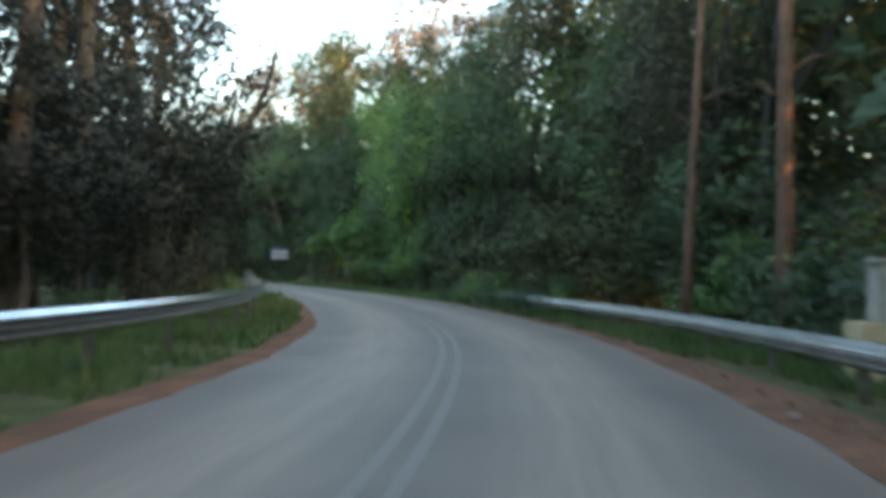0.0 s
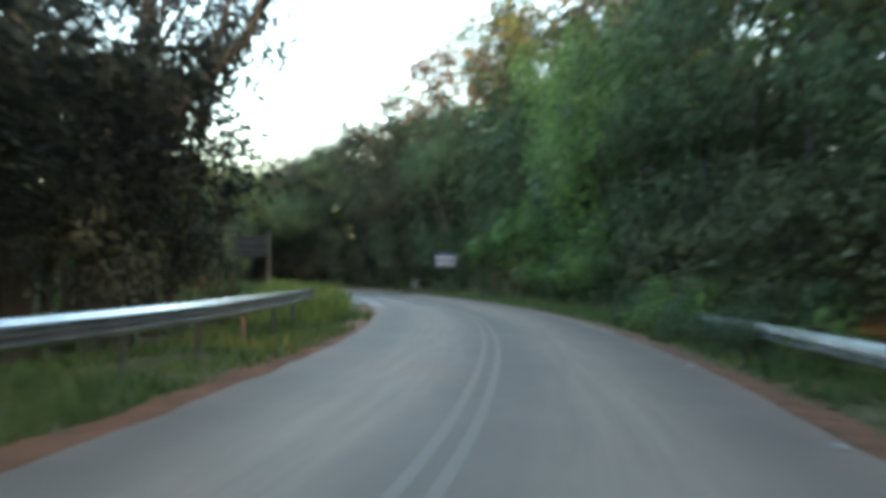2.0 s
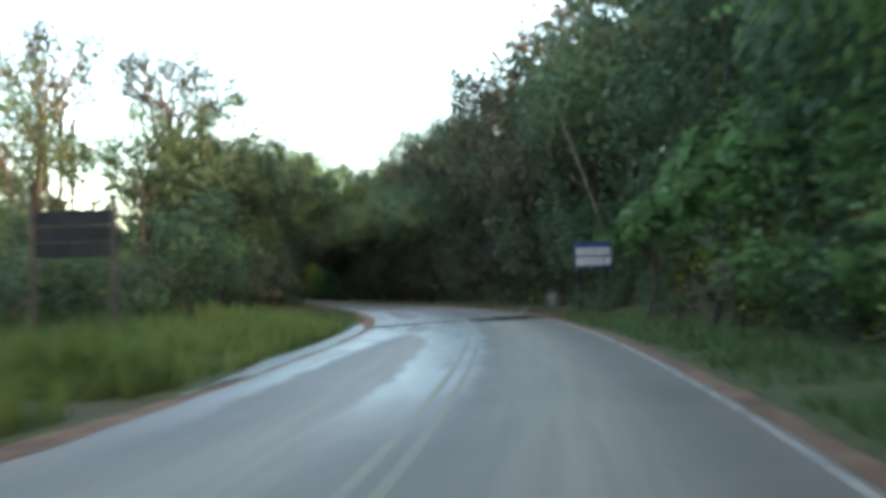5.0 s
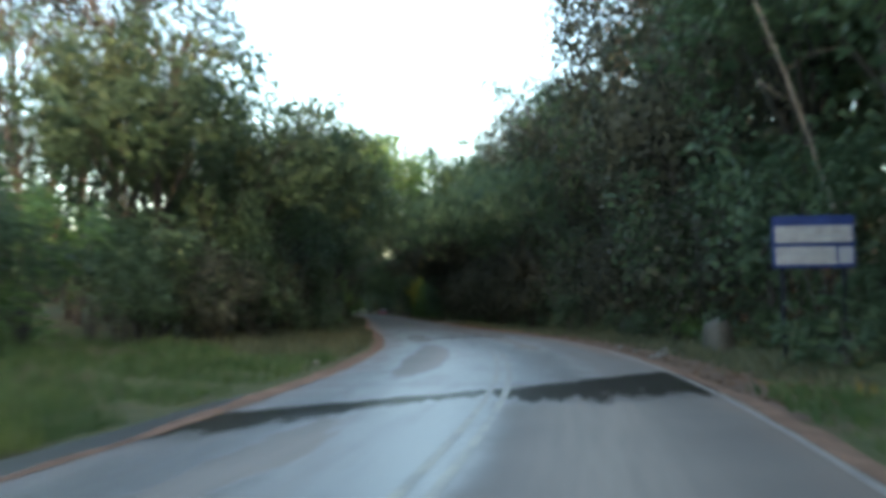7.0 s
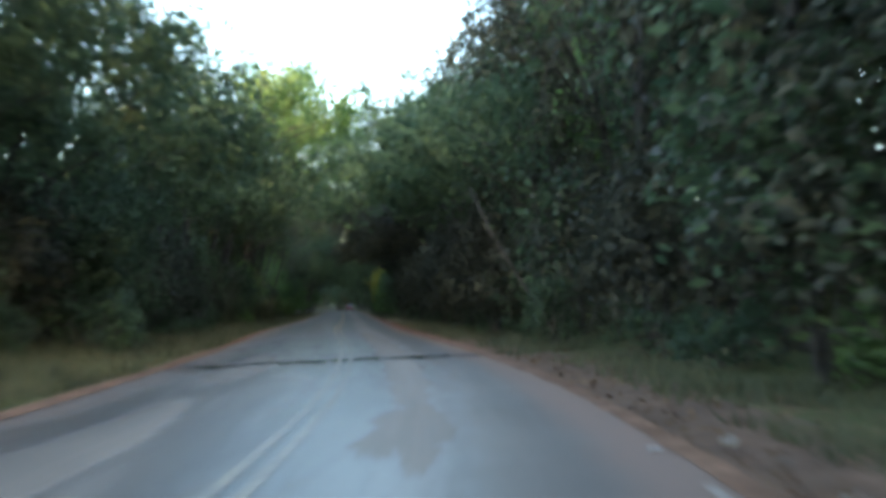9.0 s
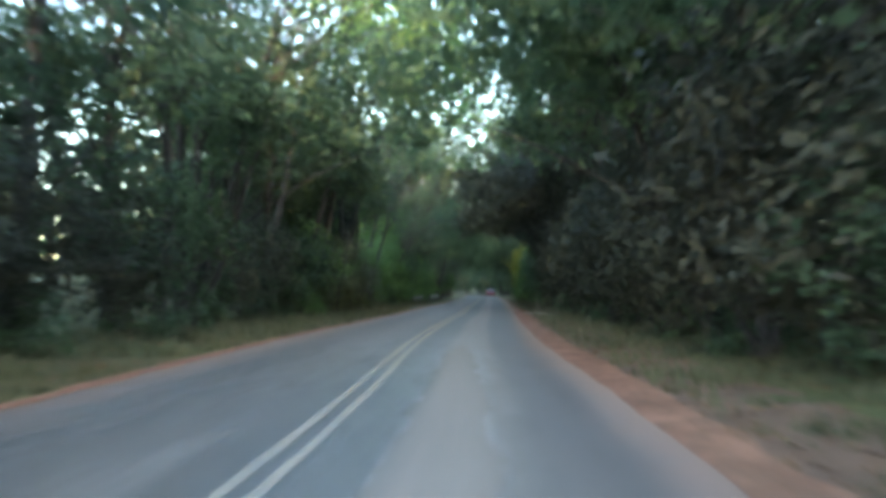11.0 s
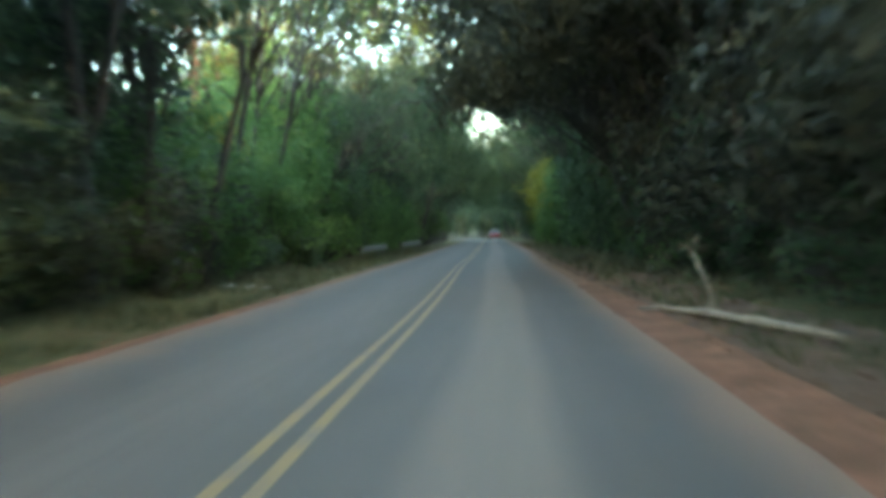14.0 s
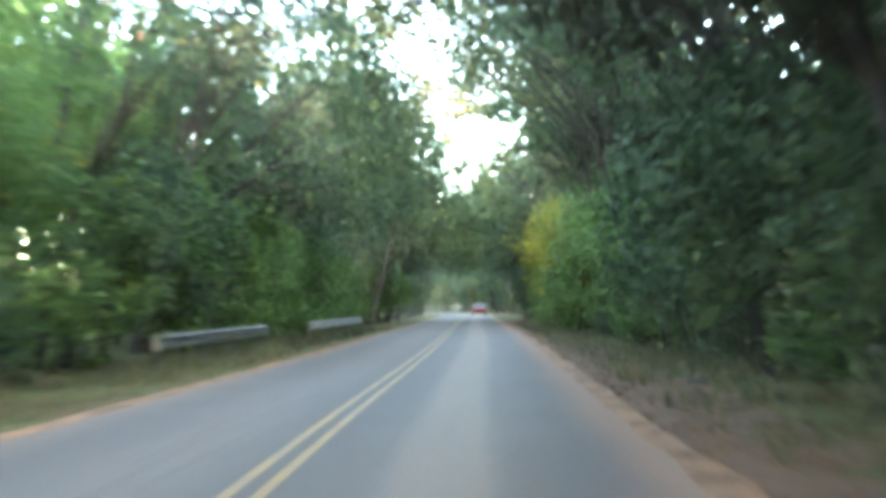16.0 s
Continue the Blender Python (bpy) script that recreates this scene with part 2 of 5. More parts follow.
    def island(s0, d0, along_half, across_half):
        """A rounded dry patch about s0, d0: 1 inside."""
        u = calc(n, l, "DIVIDE", calc(n, l, "SUBTRACT", calc(n, l, "MULTIPLY_ADD", lobes, 1.5, s), s0), along_half)
        v = calc(n, l, "DIVIDE", calc(n, l, "SUBTRACT", ds, d0), across_half)
        return band(n, l, calc(n, l, "ADD", calc(n, l, "MULTIPLY", u, u), calc(n, l, "MULTIPLY", v, v)), 1.25, 0.75)

    early = calc(n, l, "MULTIPLY", band(n, l, s, 56.0, 64.0), band(n, l, s, 89.0, 86.0))
    seep1 = calc(n, l, "MULTIPLY", early, band(n, l, ds, 0.45, 0.05))
    later = calc(n, l, "MULTIPLY", band(n, l, s, 85.0, 88.0), band(n, l, s, 150.0, 116.0))
    seep2 = calc(n, l, "MULTIPLY", later, band(n, l, ds, 2.0, 1.3, 0.35, 1.0))
    wet = calc(n, l, "MAXIMUM", seep1, seep2)
    for place in ((64.0, -1.65, 11.6, 0.75), (79.6, -1.6, 2.6, 0.35), (96.5, -1.8, 8.2, 0.52), (101.5, 1.1, 1.9, 0.44), (118.0, 1.12, 17.0, 0.40), (112.0, -2.0, 5.0, 0.5)):
        wet = calc(n, l, "MULTIPLY", wet, calc(n, l, "SUBTRACT", 1.0, calc(n, l, "MULTIPLY", island(*place), 0.85)))
    film = n.new("ShaderNodeVectorMath")
    film.operation = "MULTIPLY"
    film.inputs[1].default_value = (0.16, 1.0, 1.0)
    l.new(uv.outputs[0], film.inputs[0])
    wet = calc(n, l, "MULTIPLY", wet, band(n, l, grain(n, l, 1.6, 4.0, film.outputs[0]), 0.28, 0.55, 0.55, 1.0), clamp=True)
    base = mixed(n, l, wet, base, mixed(n, l, 0.5, base, (0.022, 0.024, 0.028)))
    # two trickles that run across: one widens over the near lane, one stays thin
    ripple = calc(n, l, "SUBTRACT", grain(n, l, 1.3, 5.0, uv.outputs[0], 0.65), 0.5)
    near, far_side = calc(n, l, "MAXIMUM", d, 0.0), calc(n, l, "MINIMUM", d, 0.0)
    upper = calc(n, l, "MULTIPLY_ADD", far_side, 0.95, calc(n, l, "MULTIPLY_ADD", near, 1.32, 86.0))
    thick = calc(n, l, "ADD", calc(n, l, "MULTIPLY_ADD", far_side, -0.62, calc(n, l, "MULTIPLY_ADD", near, 0.8, 1.2)), band(n, l, d, -0.3, 0.5, 0.0, 1.9))
    above = calc(n, l, "ADD", calc(n, l, "SUBTRACT", upper, s), calc(n, l, "MULTIPLY", ripple, 0.9))
    below = calc(n, l, "ADD", calc(n, l, "SUBTRACT", calc(n, l, "ADD", s, thick), upper), calc(n, l, "MULTIPLY", lobes, band(n, l, thick, 0.4, 2.6, 0.45, 1.0)))
    run1 = calc(n, l, "MULTIPLY", calc(n, l, "MULTIPLY", band(n, l, above, -0.15, 0.25), band(n, l, below, -0.3, 1.5)), band(n, l, grain(n, l, 2.2, 4.0, uv.outputs[0]), 0.25, 0.5, 0.75, 1.0))
    mid2 = calc(n, l, "MULTIPLY_ADD", d, 0.45, 113.2)
    off2 = calc(n, l, "ABSOLUTE", calc(n, l, "ADD", calc(n, l, "SUBTRACT", s, mid2), calc(n, l, "MULTIPLY_ADD", grain(n, l, 3.5, 4.0, uv.outputs[0]), 1.3, calc(n, l, "MULTIPLY_ADD", ripple, 2.4, -0.65))))
    run2 = calc(n, l, "MULTIPLY", band(n, l, off2, 1.35, 0.10), band(n, l, grain(n, l, 0.9, 3.0, uv.outputs[0]), 0.3, 0.6, 0.5, 0.9))
    run = calc(n, l, "MAXIMUM", run1, run2)
    base = mixed(n, l, calc(n, l, "MULTIPLY", run, 0.84), base, (0.014, 0.015, 0.016))
    l.new(base, b.inputs["Base Color"])
    dry = calc(n, l, "SUBTRACT", 1.0, run)
    l.new(calc(n, l, "MULTIPLY_ADD", calc(n, l, "MULTIPLY_ADD", wet, -0.33, calc(n, l, "MULTIPLY_ADD", dust, 0.2, 0.66)), dry, calc(n, l, "MULTIPLY", run, 0.19)), b.inputs["Roughness"])
    l.new(calc(n, l, "MULTIPLY", calc(n, l, "MULTIPLY_ADD", wet, 0.33, 0.27), calc(n, l, "MULTIPLY_ADD", run, -0.72, 1.0)), b.inputs["Specular IOR Level"])
    relief(n, l, b, calc(n, l, "MULTIPLY", stones, dry), 0.35, 0.006)
    return m


def paint_line(name, early, damp_tone, late, worn):
    """Road paint, worn through in places; another tone on the damp stretch, fresher on the far one."""
    m, n, l, b = material(name, 0.58, 0.0, 0.4)
    uv = n.new("ShaderNodeUVMap")
    sep = n.new("ShaderNodeSeparateXYZ")
    l.new(uv.outputs[0], sep.inputs[0])
    newer = band(n, l, sep.outputs[0], 118.0, 150.0)
    k = band(n, l, calc(n, l, "MULTIPLY_ADD", newer, -0.05, grain(n, l, 4.0, 6.0, uv.outputs[0], 0.7)), worn - 0.14, worn + 0.14)
    gone = calc(n, l, "MULTIPLY", band(n, l, sep.outputs[0], 98.0, 104.0), band(n, l, sep.outputs[0], 130.0, 120.0))
    first = band(n, l, sep.outputs[0], 44.0, 22.0)
    k = calc(n, l, "MAXIMUM", k, calc(n, l, "MULTIPLY", calc(n, l, "MAXIMUM", calc(n, l, "MULTIPLY", gone, 0.6), first), 0.78))
    damp = band(n, l, sep.outputs[0], 58.0, 78.0)
    c = mixed(n, l, k, mixed(n, l, newer, mixed(n, l, damp, early, damp_tone), late), (0.12, 0.118, 0.114))
    l.new(band(n, l, calc(n, l, "SUBTRACT", damp, newer), 0.0, 1.0, 0.62, 0.50), b.inputs["Roughness"])
    l.new(c, b.inputs["Base Color"])
    return m


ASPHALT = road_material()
# yellow is paler on the damp stretch: wet sheen put into the colour
YELLOW = paint_line("yellow_line", (0.172, 0.138, 0.074), (0.255, 0.225, 0.168), (0.265, 0.185, 0.075), 0.52)
WHITELINE = paint_line("white_line", (0.33, 0.295, 0.26), (0.29, 0.258, 0.222), (0.33, 0.295, 0.26), 0.52)
def dirt_material():
    """Sandy dirt, redder on the first stretch and the last."""
    m, n, l, b = material("red_dirt", 0.95, 0.0, 0.15)
    uv = n.new("ShaderNodeUVMap")
    sep = n.new("ShaderNodeSeparateXYZ")
    l.new(uv.outputs[0], sep.inputs[0])
    big, small = grain(n, l, 1.2), grain(n, l, 14.0)
    pale = ramp(n, l, big, [(0.3, (0.125, 0.072, 0.048)), (0.72, (0.285, 0.168, 0.112))])
    red = ramp(n, l, big, [(0.3, (0.095, 0.046, 0.028)), (0.72, (0.235, 0.112, 0.064))])
    c = mixed(n, l, band(n, l, sep.outputs[0], 30.0, 46.0), red, pale)
    c = mixed(n, l, band(n, l, sep.outputs[0], 112.0, 130.0), c, ramp(n, l, big, [(0.3, (0.150, 0.074, 0.048)), (0.72, (0.310, 0.155, 0.102))]))
    c = mixed(n, l, band(n, l, sep.outputs[0], 164.0, 178.0), c, ramp(n, l, big, [(0.3, (0.200, 0.122, 0.080)), (0.72, (0.365, 0.228, 0.152))]))
    c = mixed(n, l, band(n, l, grain(n, l, 3.2, 5.0), 0.42, 0.68, 0.0, 0.6), c, (0.085, 0.060, 0.042))
    c = mixed(n, l, band(n, l, small, 0.35, 0.7, 0.0, 0.4), c, (0.075, 0.055, 0.038))
    l.new(c, b.inputs["Base Color"])
    relief(n, l, b, small, 0.7)
    return m


DIRT = dirt_material()
MUD = two_tone("wet_mud", (0.012, 0.011, 0.010), (0.040, 0.034, 0.028), 2.0, 0.35, 16.0, 0.4)
SOIL = two_tone("dark_soil", (0.055, 0.035, 0.023), (0.152, 0.092, 0.060), 1.6, 0.95, 15.0, 0.9)


def ground_material():
    m, n, l, b = material("forest_floor", 0.95, 0.0, 0.2)
    big, mid, fine = grain(n, l, 0.22), grain(n, l, 2.0), grain(n, l, 14.0)
    c = ramp(n, l, mid, [(0.30, (0.035, 0.050, 0.016)), (0.55, (0.070, 0.085, 0.030)), (0.75, (0.130, 0.110, 0.060))])
    c = mixed(n, l, band(n, l, big, 0.48, 0.62, 0.0, 0.6), c, (0.085, 0.055, 0.034))
    c = mixed(n, l, 0.3, c, ramp(n, l, fine, [(0.3, (0.03, 0.03, 0.015)), (0.7, (0.14, 0.13, 0.06))]))
    l.new(c, b.inputs["Base Color"])
    relief(n, l, b, fine, 0.8, 0.05)
    return m


EARTH = ground_material()

# ---- mesh helpers ----
def mesh_ob(name, verts, faces, mat, parent=None, label="", uvs=None, smooth=False, normals=None):
    me = bpy.data.meshes.new(name)
    me.from_pydata([tuple(v) for v in np.asarray(verts, float).tolist()], [], [tuple(f) for f in (faces.tolist() if isinstance(faces, np.ndarray) else faces)])
    if uvs is not None:
        layer = me.uv_layers.new(name="UVMap")
        idx = np.empty(len(me.loops), int)
        me.loops.foreach_get("vertex_index", idx)
        layer.data.foreach_set("uv", np.asarray(uvs, float)[idx].ravel())
    if smooth or normals is not None:
        me.polygons.foreach_set("use_smooth", [True] * len(me.polygons))
    if normals is not None:
        me.normals_split_custom_set_from_vertices(np.asarray(normals, float).tolist())
    me.materials.append(mat)
    ob = new(name, me)
    if parent is not None:
        ob.parent = parent
    if label:
        ob["label"] = label
    return ob


def part(name, bm, mat, parent=None, label="", smooth=False):
    me = bpy.data.meshes.new(name)
    bm.to_mesh(me)
    bm.free()
    if smooth:
        me.polygons.foreach_set("use_smooth", [True] * len(me.polygons))
    me.materials.append(mat)
    ob = new(name, me)
    if parent is not None:
        ob.parent = parent
    if label:
        ob["label"] = label
    return ob


def box(bm, size, m=Matrix(), bevel=0.0):
    made = bmesh.ops.create_cube(bm, size=1.0, matrix=m @ Matrix.Diagonal((*size, 1)))
    if bevel:
        edges = list({e for v in made["verts"] for e in v.link_edges})
        bmesh.ops.bevel(bm, geom=edges, offset=bevel, segments=2, affect="EDGES")
    return bm


def tube(points, radii, sides=7):
    """Rings of a bent, tapered limb: vertices and faces."""
    pts = [Vector(p) for p in points]
    vs, fs = [], []
    for k, p in enumerate(pts):
        way = (pts[min(k + 1, len(pts) - 1)] - pts[max(k - 1, 0)]).normalized()
        u = way.cross(Vector((0.31, 0.95, 0.07))).normalized()
        w = way.cross(u)
        for q in range(sides):
            a = 2 * math.pi * q / sides
            vs.append(p + (u * math.cos(a) + w * math.sin(a)) * radii[k])
    for k in range(len(pts) - 1):
        for q in range(sides):
            r = (q + 1) % sides
            fs.append((k * sides + q, k * sides + r, (k + 1) * sides + r, (k + 1) * sides + q))
    fs.append(tuple(range(sides - 1, -1, -1)))
    fs.append(tuple((len(pts) - 1) * sides + q for q in range(sides)))
    return vs, fs


def gather(pieces):
    vs, fs = [], []
    for v, f in pieces:
        o = len(vs)
        vs += [tuple(p) for p in v]
        fs += [tuple(i + o for i in q) for q in f]
    return vs, fs


def leaves(centres, count, spread, size, rng, droop=0.3, slim=0.46, origins=None):
    """Lozenge leaves strewn about the centres: vertices, faces and the way each leaf mostly faces, outwards from its bough's origin."""
    c = np.repeat(np.asarray(centres, float), count, 0)
    o = np.repeat(np.asarray(centres if origins is None else origins, float), count, 0)
    n = len(c)
    p = c + rng.normal(size=(n, 3)) * np.asarray(spread) * 0.6
    way = rng.normal(size=(n, 3))
    way[:, 2] = way[:, 2] * 0.5 - droop
    way /= np.linalg.norm(way, axis=1)[:, None]
    out = p - o
    out /= np.linalg.norm(out, axis=1)[:, None] + 1e-9
    nor = rng.normal(size=(n, 3)) * 0.55 + out * 1.1 + (0, 0, 0.35)
    side = np.cross(way, nor)
    side /= np.linalg.norm(side, axis=1)[:, None] + 1e-9
    ln = (size * rng.uniform(0.6, 1.35, n))[:, None]
    up = np.cross(side, way)
    v = np.stack([p, p + way * ln * 0.45 + side * ln * slim * 0.5 + up * ln * 0.06, p + way * ln - up * ln * 0.08,
                  p + way * ln * 0.45 - side * ln * slim * 0.5 + up * ln * 0.06], 1)
    own = np.cross(v[:, 1] - v[:, 0], v[:, 2] - v[:, 0])
    own /= np.linalg.norm(own, axis=1)[:, None] + 1e-9
    back = (own * out).sum(1) < 0
    v[back] = v[back][:, ::-1]
    own[back] *= -1
    face = out * 0.75 + own * 0.45
    face /= np.linalg.norm(face, axis=1)[:, None] + 1e-9
    return v.reshape(-1, 3), np.arange(4 * n).reshape(-1, 4), np.repeat(face, 4, 0)


# ---- setting: ground, road, shoulders, lines ----
def axis(lo, hi, step, far):
    core = np.arange(lo, hi + step / 2, step)
    grow = [step * 1.5]
    while sum(grow) < far:
        grow.append(grow[-1] * 1.35)
    g = np.cumsum(grow)
    return np.concatenate([core[0] - g[::-1], core, core[-1] + g])


def build_ground():
    xs, ys = axis(-190, 60, 1.6, 1800), axis(-70, 250, 1.6, 1800)
    gx, gy = np.meshgrid(xs, ys)
    s, d = along(gx, gy)
    z = land(s, d)
    wob = np.array([noise.noise((x * 0.35, y * 0.35, 0.0)) for x, y in zip(gx.ravel(), gy.ravel())])
    z = z + wob * 0.12 * ease(np.abs(d), 4.2, 7.0)
    nx, ny = len(xs), len(ys)
    i = np.arange(nx * ny).reshape(ny, nx)
    f = np.stack([i[:-1, :-1], i[:-1, 1:], i[1:, 1:], i[1:, :-1]], -1).reshape(-1, 4)
    ob = mesh_ob("ground", np.stack([gx.ravel(), gy.ravel(), z], -1), f, EARTH, smooth=True)
    return tagged(ob, "forest floor of earth, leaf litter and low growth", "ground", kind="structure")


def strip(name, s, lo, hi, z, mat, label, category, cols=2, parent=None):
    """A band along the road between two offsets, mapped by s and d."""
    s = np.asarray(s, float)
    u = np.linspace(0, 1, cols)
    S = np.repeat(s, cols)
    D = (np.asarray(lo)[:, None] * (1 - u) + np.asarray(hi)[:, None] * u).ravel()
    Z = z(S, D) if callable(z) else np.full(len(S), z)
    n = len(s)
    i = np.arange(n * cols).reshape(n, cols)
    f = np.stack([i[:-1, :-1], i[:-1, 1:], i[1:, 1:], i[1:, :-1]], -1).reshape(-1, 4)
    ob = mesh_ob(name, at(S, D, Z), f, mat, parent, uvs=np.stack([S, D], -1), smooth=True)
    if parent is None:
        tagged(ob, label, category, kind="structure")
    elif label:
        ob["label"] = label
    return ob


def wander(s, size, scale, seed):
    return np.array([noise.noise((v * scale, seed, 0.0)) * size + noise.noise((v * scale * 4, seed, 3.0)) * size * 0.4 for v in s])


def build_road():
    s = np.arange(-55, 400.1, 0.5)
    lo = -np.interp(s, WL_S, WL) - 0.12 + wander(s, 0.10, 0.5, 1.0)
    hi = np.interp(s, WL_S, WR) + 0.12 + wander(s, 0.10, 0.5, 2.0)
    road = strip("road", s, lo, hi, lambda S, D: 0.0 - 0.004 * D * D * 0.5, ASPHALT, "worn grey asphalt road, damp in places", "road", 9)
    crown = lambda S, D: 0.005 - 0.002 * D * D
    for d in (-0.115, 0.115):
        strip("centre_line", s, np.full(len(s), d - 0.048), np.full(len(s), d + 0.048), crown, YELLOW, "worn yellow painted line", "", 2, road)
    k = s[(s > 43) & (s < 99)]
    w = np.interp(k, WL_S, WR) - 0.10
    strip("edge_line", k, w - 0.045, w + 0.045, crown, WHITELINE, "faded white edge line", "", 2, road)
    e = np.interp(s, WL_S, WR)
    wide = np.interp(s, [-60, 14, 26, 45, 100, 118, 164, 178, 330], [1.3, 1.15, 0.5, 0.30, 0.25, 0.30, 0.30, 0.10, 0.10])
    inn = np.interp(s, [-60, 104, 122, 164, 178, 330], [0.0, 0.0, 0.30, 0.34, 0.16, 0.14])
    strip("dirt_shoulder", s, e - inn + wander(s, 0.10, 0.13, 3.0) + wander(s, 0.05, 0.8, 17.0), e + wide + wander(s, 0.14, 0.12, 4.0) + wander(s, 0.10, 0.7, 18.0),
          lambda S, D: -0.012 - 0.035 * ease(D - np.interp(S, WL_S, WR), 0.1, 1.0), DIRT, "red sandy dirt along the asphalt's edge", "shoulder", 5)
    k = s[(s > 82) & (s < 262)]
    e2 = np.interp(k, WL_S, WR) + np.interp(k, [82, 100, 118, 164, 178, 262], [0.15, 0.2, 0.24, 0.24, 0.07, 0.07])
    strip("earth_verge", k, e2, e2 + np.interp(k, [82, 92, 118, 250, 262], [0.1, 1.5, 1.7, 1.6, 0.1]) + wander(k, 0.5, 0.25, 11.0),
          lambda S, D: -0.045 + 0.05 * np.array([noise.noise((a * 1.3, b * 1.3, 5.0)) for a, b in zip(S, D)]), SOIL, "dark bare earth of the verge", "verge", 7)
    e = -np.interp(s, WL_S, WL)
    wide = np.interp(s, [-60, 20, 46, 58, 66, 80, 86, 110, 330], [0.42, 0.42, 0.6, 0.45, 0.06, 0.08, 0.42, 0.35, 0.3])
    strip("dirt_shoulder", s, e - wide + wander(s, 0.16, 0.15, 5.0) + wander(s, 0.12, 0.7, 15.0), e + 0.05 + wander(s, 0.06, 0.2, 6.0) + wander(s, 0.07, 0.8, 16.0),
          lambda S, D: -0.012 - 0.035 * ease(-D - np.interp(S, WL_S, WL), 0.1, 0.8), DIRT, "sandy dirt along the asphalt's edge", "shoulder", 5)
    k = np.arange(62.0, 88.1, 0.5)
    e = -np.interp(k, WL_S, WL)
    grow = ease(k, 62, 68) * (1 - ease(k, 84, 88)) * 0.36
    strip("wet_gutter", k, e - 0.30 - grow + wander(k, 0.14, 0.3, 21.0), e - 0.28 + grow + wander(k, 0.10, 0.4, 22.0), lambda S, D: -0.026 - 0.01 * ease(-D - np.interp(S, WL_S, WL), 0.1, 0.8), MUD, "dark wet mud along the asphalt", "mud", 4)
    return road


build_ground()
build_road()


# ---- vegetation: one of each kind is built here, then copied ----
def crown_shell(rng, n, centre, radii, inner=0.55, low=-0.8):
    v = rng.normal(size=(n * 3, 3))
    v /= np.linalg.norm(v, axis=1)[:, None]
    v = v[v[:, 2] > low][:n]
    lump = np.array([1 + 0.35 * noise.noise((p[0] * 1.7, p[1] * 1.7, p[2] * 1.7 + centre[2])) for p in v])
    r = rng.uniform(inner, 1.0, len(v)) ** 0.6 * lump
    return np.asarray(centre) + v * r[:, None] * radii


def boughs(rng, lobes, per_lobe, centre, radii, low, size):
    """Clump centres on rounded boughs, which stand out unevenly from the crown's middle."""
    mids = crown_shell(rng, lobes, centre, np.asarray(radii) * 0.72, 0.5, low)
    out, hearts = [], []
    for c in mids:
        r = size * rng.uniform(0.7, 1.3)
        v = rng.normal(size=(per_lobe, 3)) + (c - np.asarray(centre)) / np.asarray(radii) * 0.8 + (0, 0, 0.25)
        v /= np.linalg.norm(v, axis=1)[:, None]
        out.append(c + v * r * rng.uniform(0.75, 1.05, (per_lobe, 1)) * (1, 1, 0.8))
        hearts.append(np.repeat([c * 0.75 + np.asarray(centre) * 0.25 - (0, 0, r * 0.3)], per_lobe, 0))
    return mids, np.concatenate(out), np.concatenate(hearts)


def tree_shape(seed, trunk_h, trunk_r, centre, radii, lobes, per_lobe, per, bough, spread, size, limbs=8, low=-0.8, droop=0.3, lean=0.6, core=130):
    """The meshes of a trunk with its limbs, and of a crown."""
    rng = np.random.default_rng(seed)
    mids, pts, hearts = boughs(rng, lobes, per_lobe, centre, radii, low, bough)
    top = Vector((centre[0] * 0.6, centre[1] * 0.6, centre[2]))
    bend = Vector((rng.normal() * lean * 0.4, rng.normal() * lean * 0.4, 0))
    stem = [Vector((0, 0, -0.6)), Vector((0, 0, 0.3)), top * (trunk_h * 0.5 / centre[2]) + bend, top * (trunk_h / centre[2]) + bend * 0.6, top]
    pieces = [tube(stem, [trunk_r * 1.5, trunk_r * 1.1, trunk_r * 0.9, trunk_r * 0.7, trunk_r * 0.25], 8)]
    for k in range(max(limbs, 1)):
        tip = Vector(mids[k % len(mids)].tolist())
        u = rng.uniform(0.0, 0.8)
        root = stem[2].lerp(stem[3], 0.5 + u) if u < 0.5 else stem[3].lerp(stem[4], u - 0.3)
        mid = root.lerp(tip, 0.5) + Vector((rng.normal() * 0.3, rng.normal() * 0.3, 0.35))
        pieces.append(tube([root, mid, tip], [trunk_r * 0.42, trunk_r * 0.26, trunk_r * 0.07], 5))
    v1, f1, n1 = leaves(pts, per, spread, size, rng, droop, origins=hearts)
    if core:
        v2, f2, n2 = leaves(mids, max(core // len(mids), 1), bough * 0.5, size * 1.5, rng, droop)
        v1, f1, n1 = np.concatenate([v1, v2]), np.concatenate([f1, f2 + len(v1)]), np.concatenate([n1, n2])
    return gather(pieces), (v1, f1, n1)


def make_tree(seed, trunk_h, trunk_r, centre, radii, lobes, per_lobe, per, bough, spread, size, leaf, bark, label="", **more):
    tree = new("tree")
    tagged(tree, label, "tree", "roadside trees")
    wood, green = tree_shape(seed, trunk_h, trunk_r, centre, radii, lobes, per_lobe, per, bough, spread, size, **more)
    mesh_ob("trunk", *wood, bark, tree, smooth=True)
    mesh_ob("crown", *green[:2], leaf, tree, normals=green[2])
    return tree


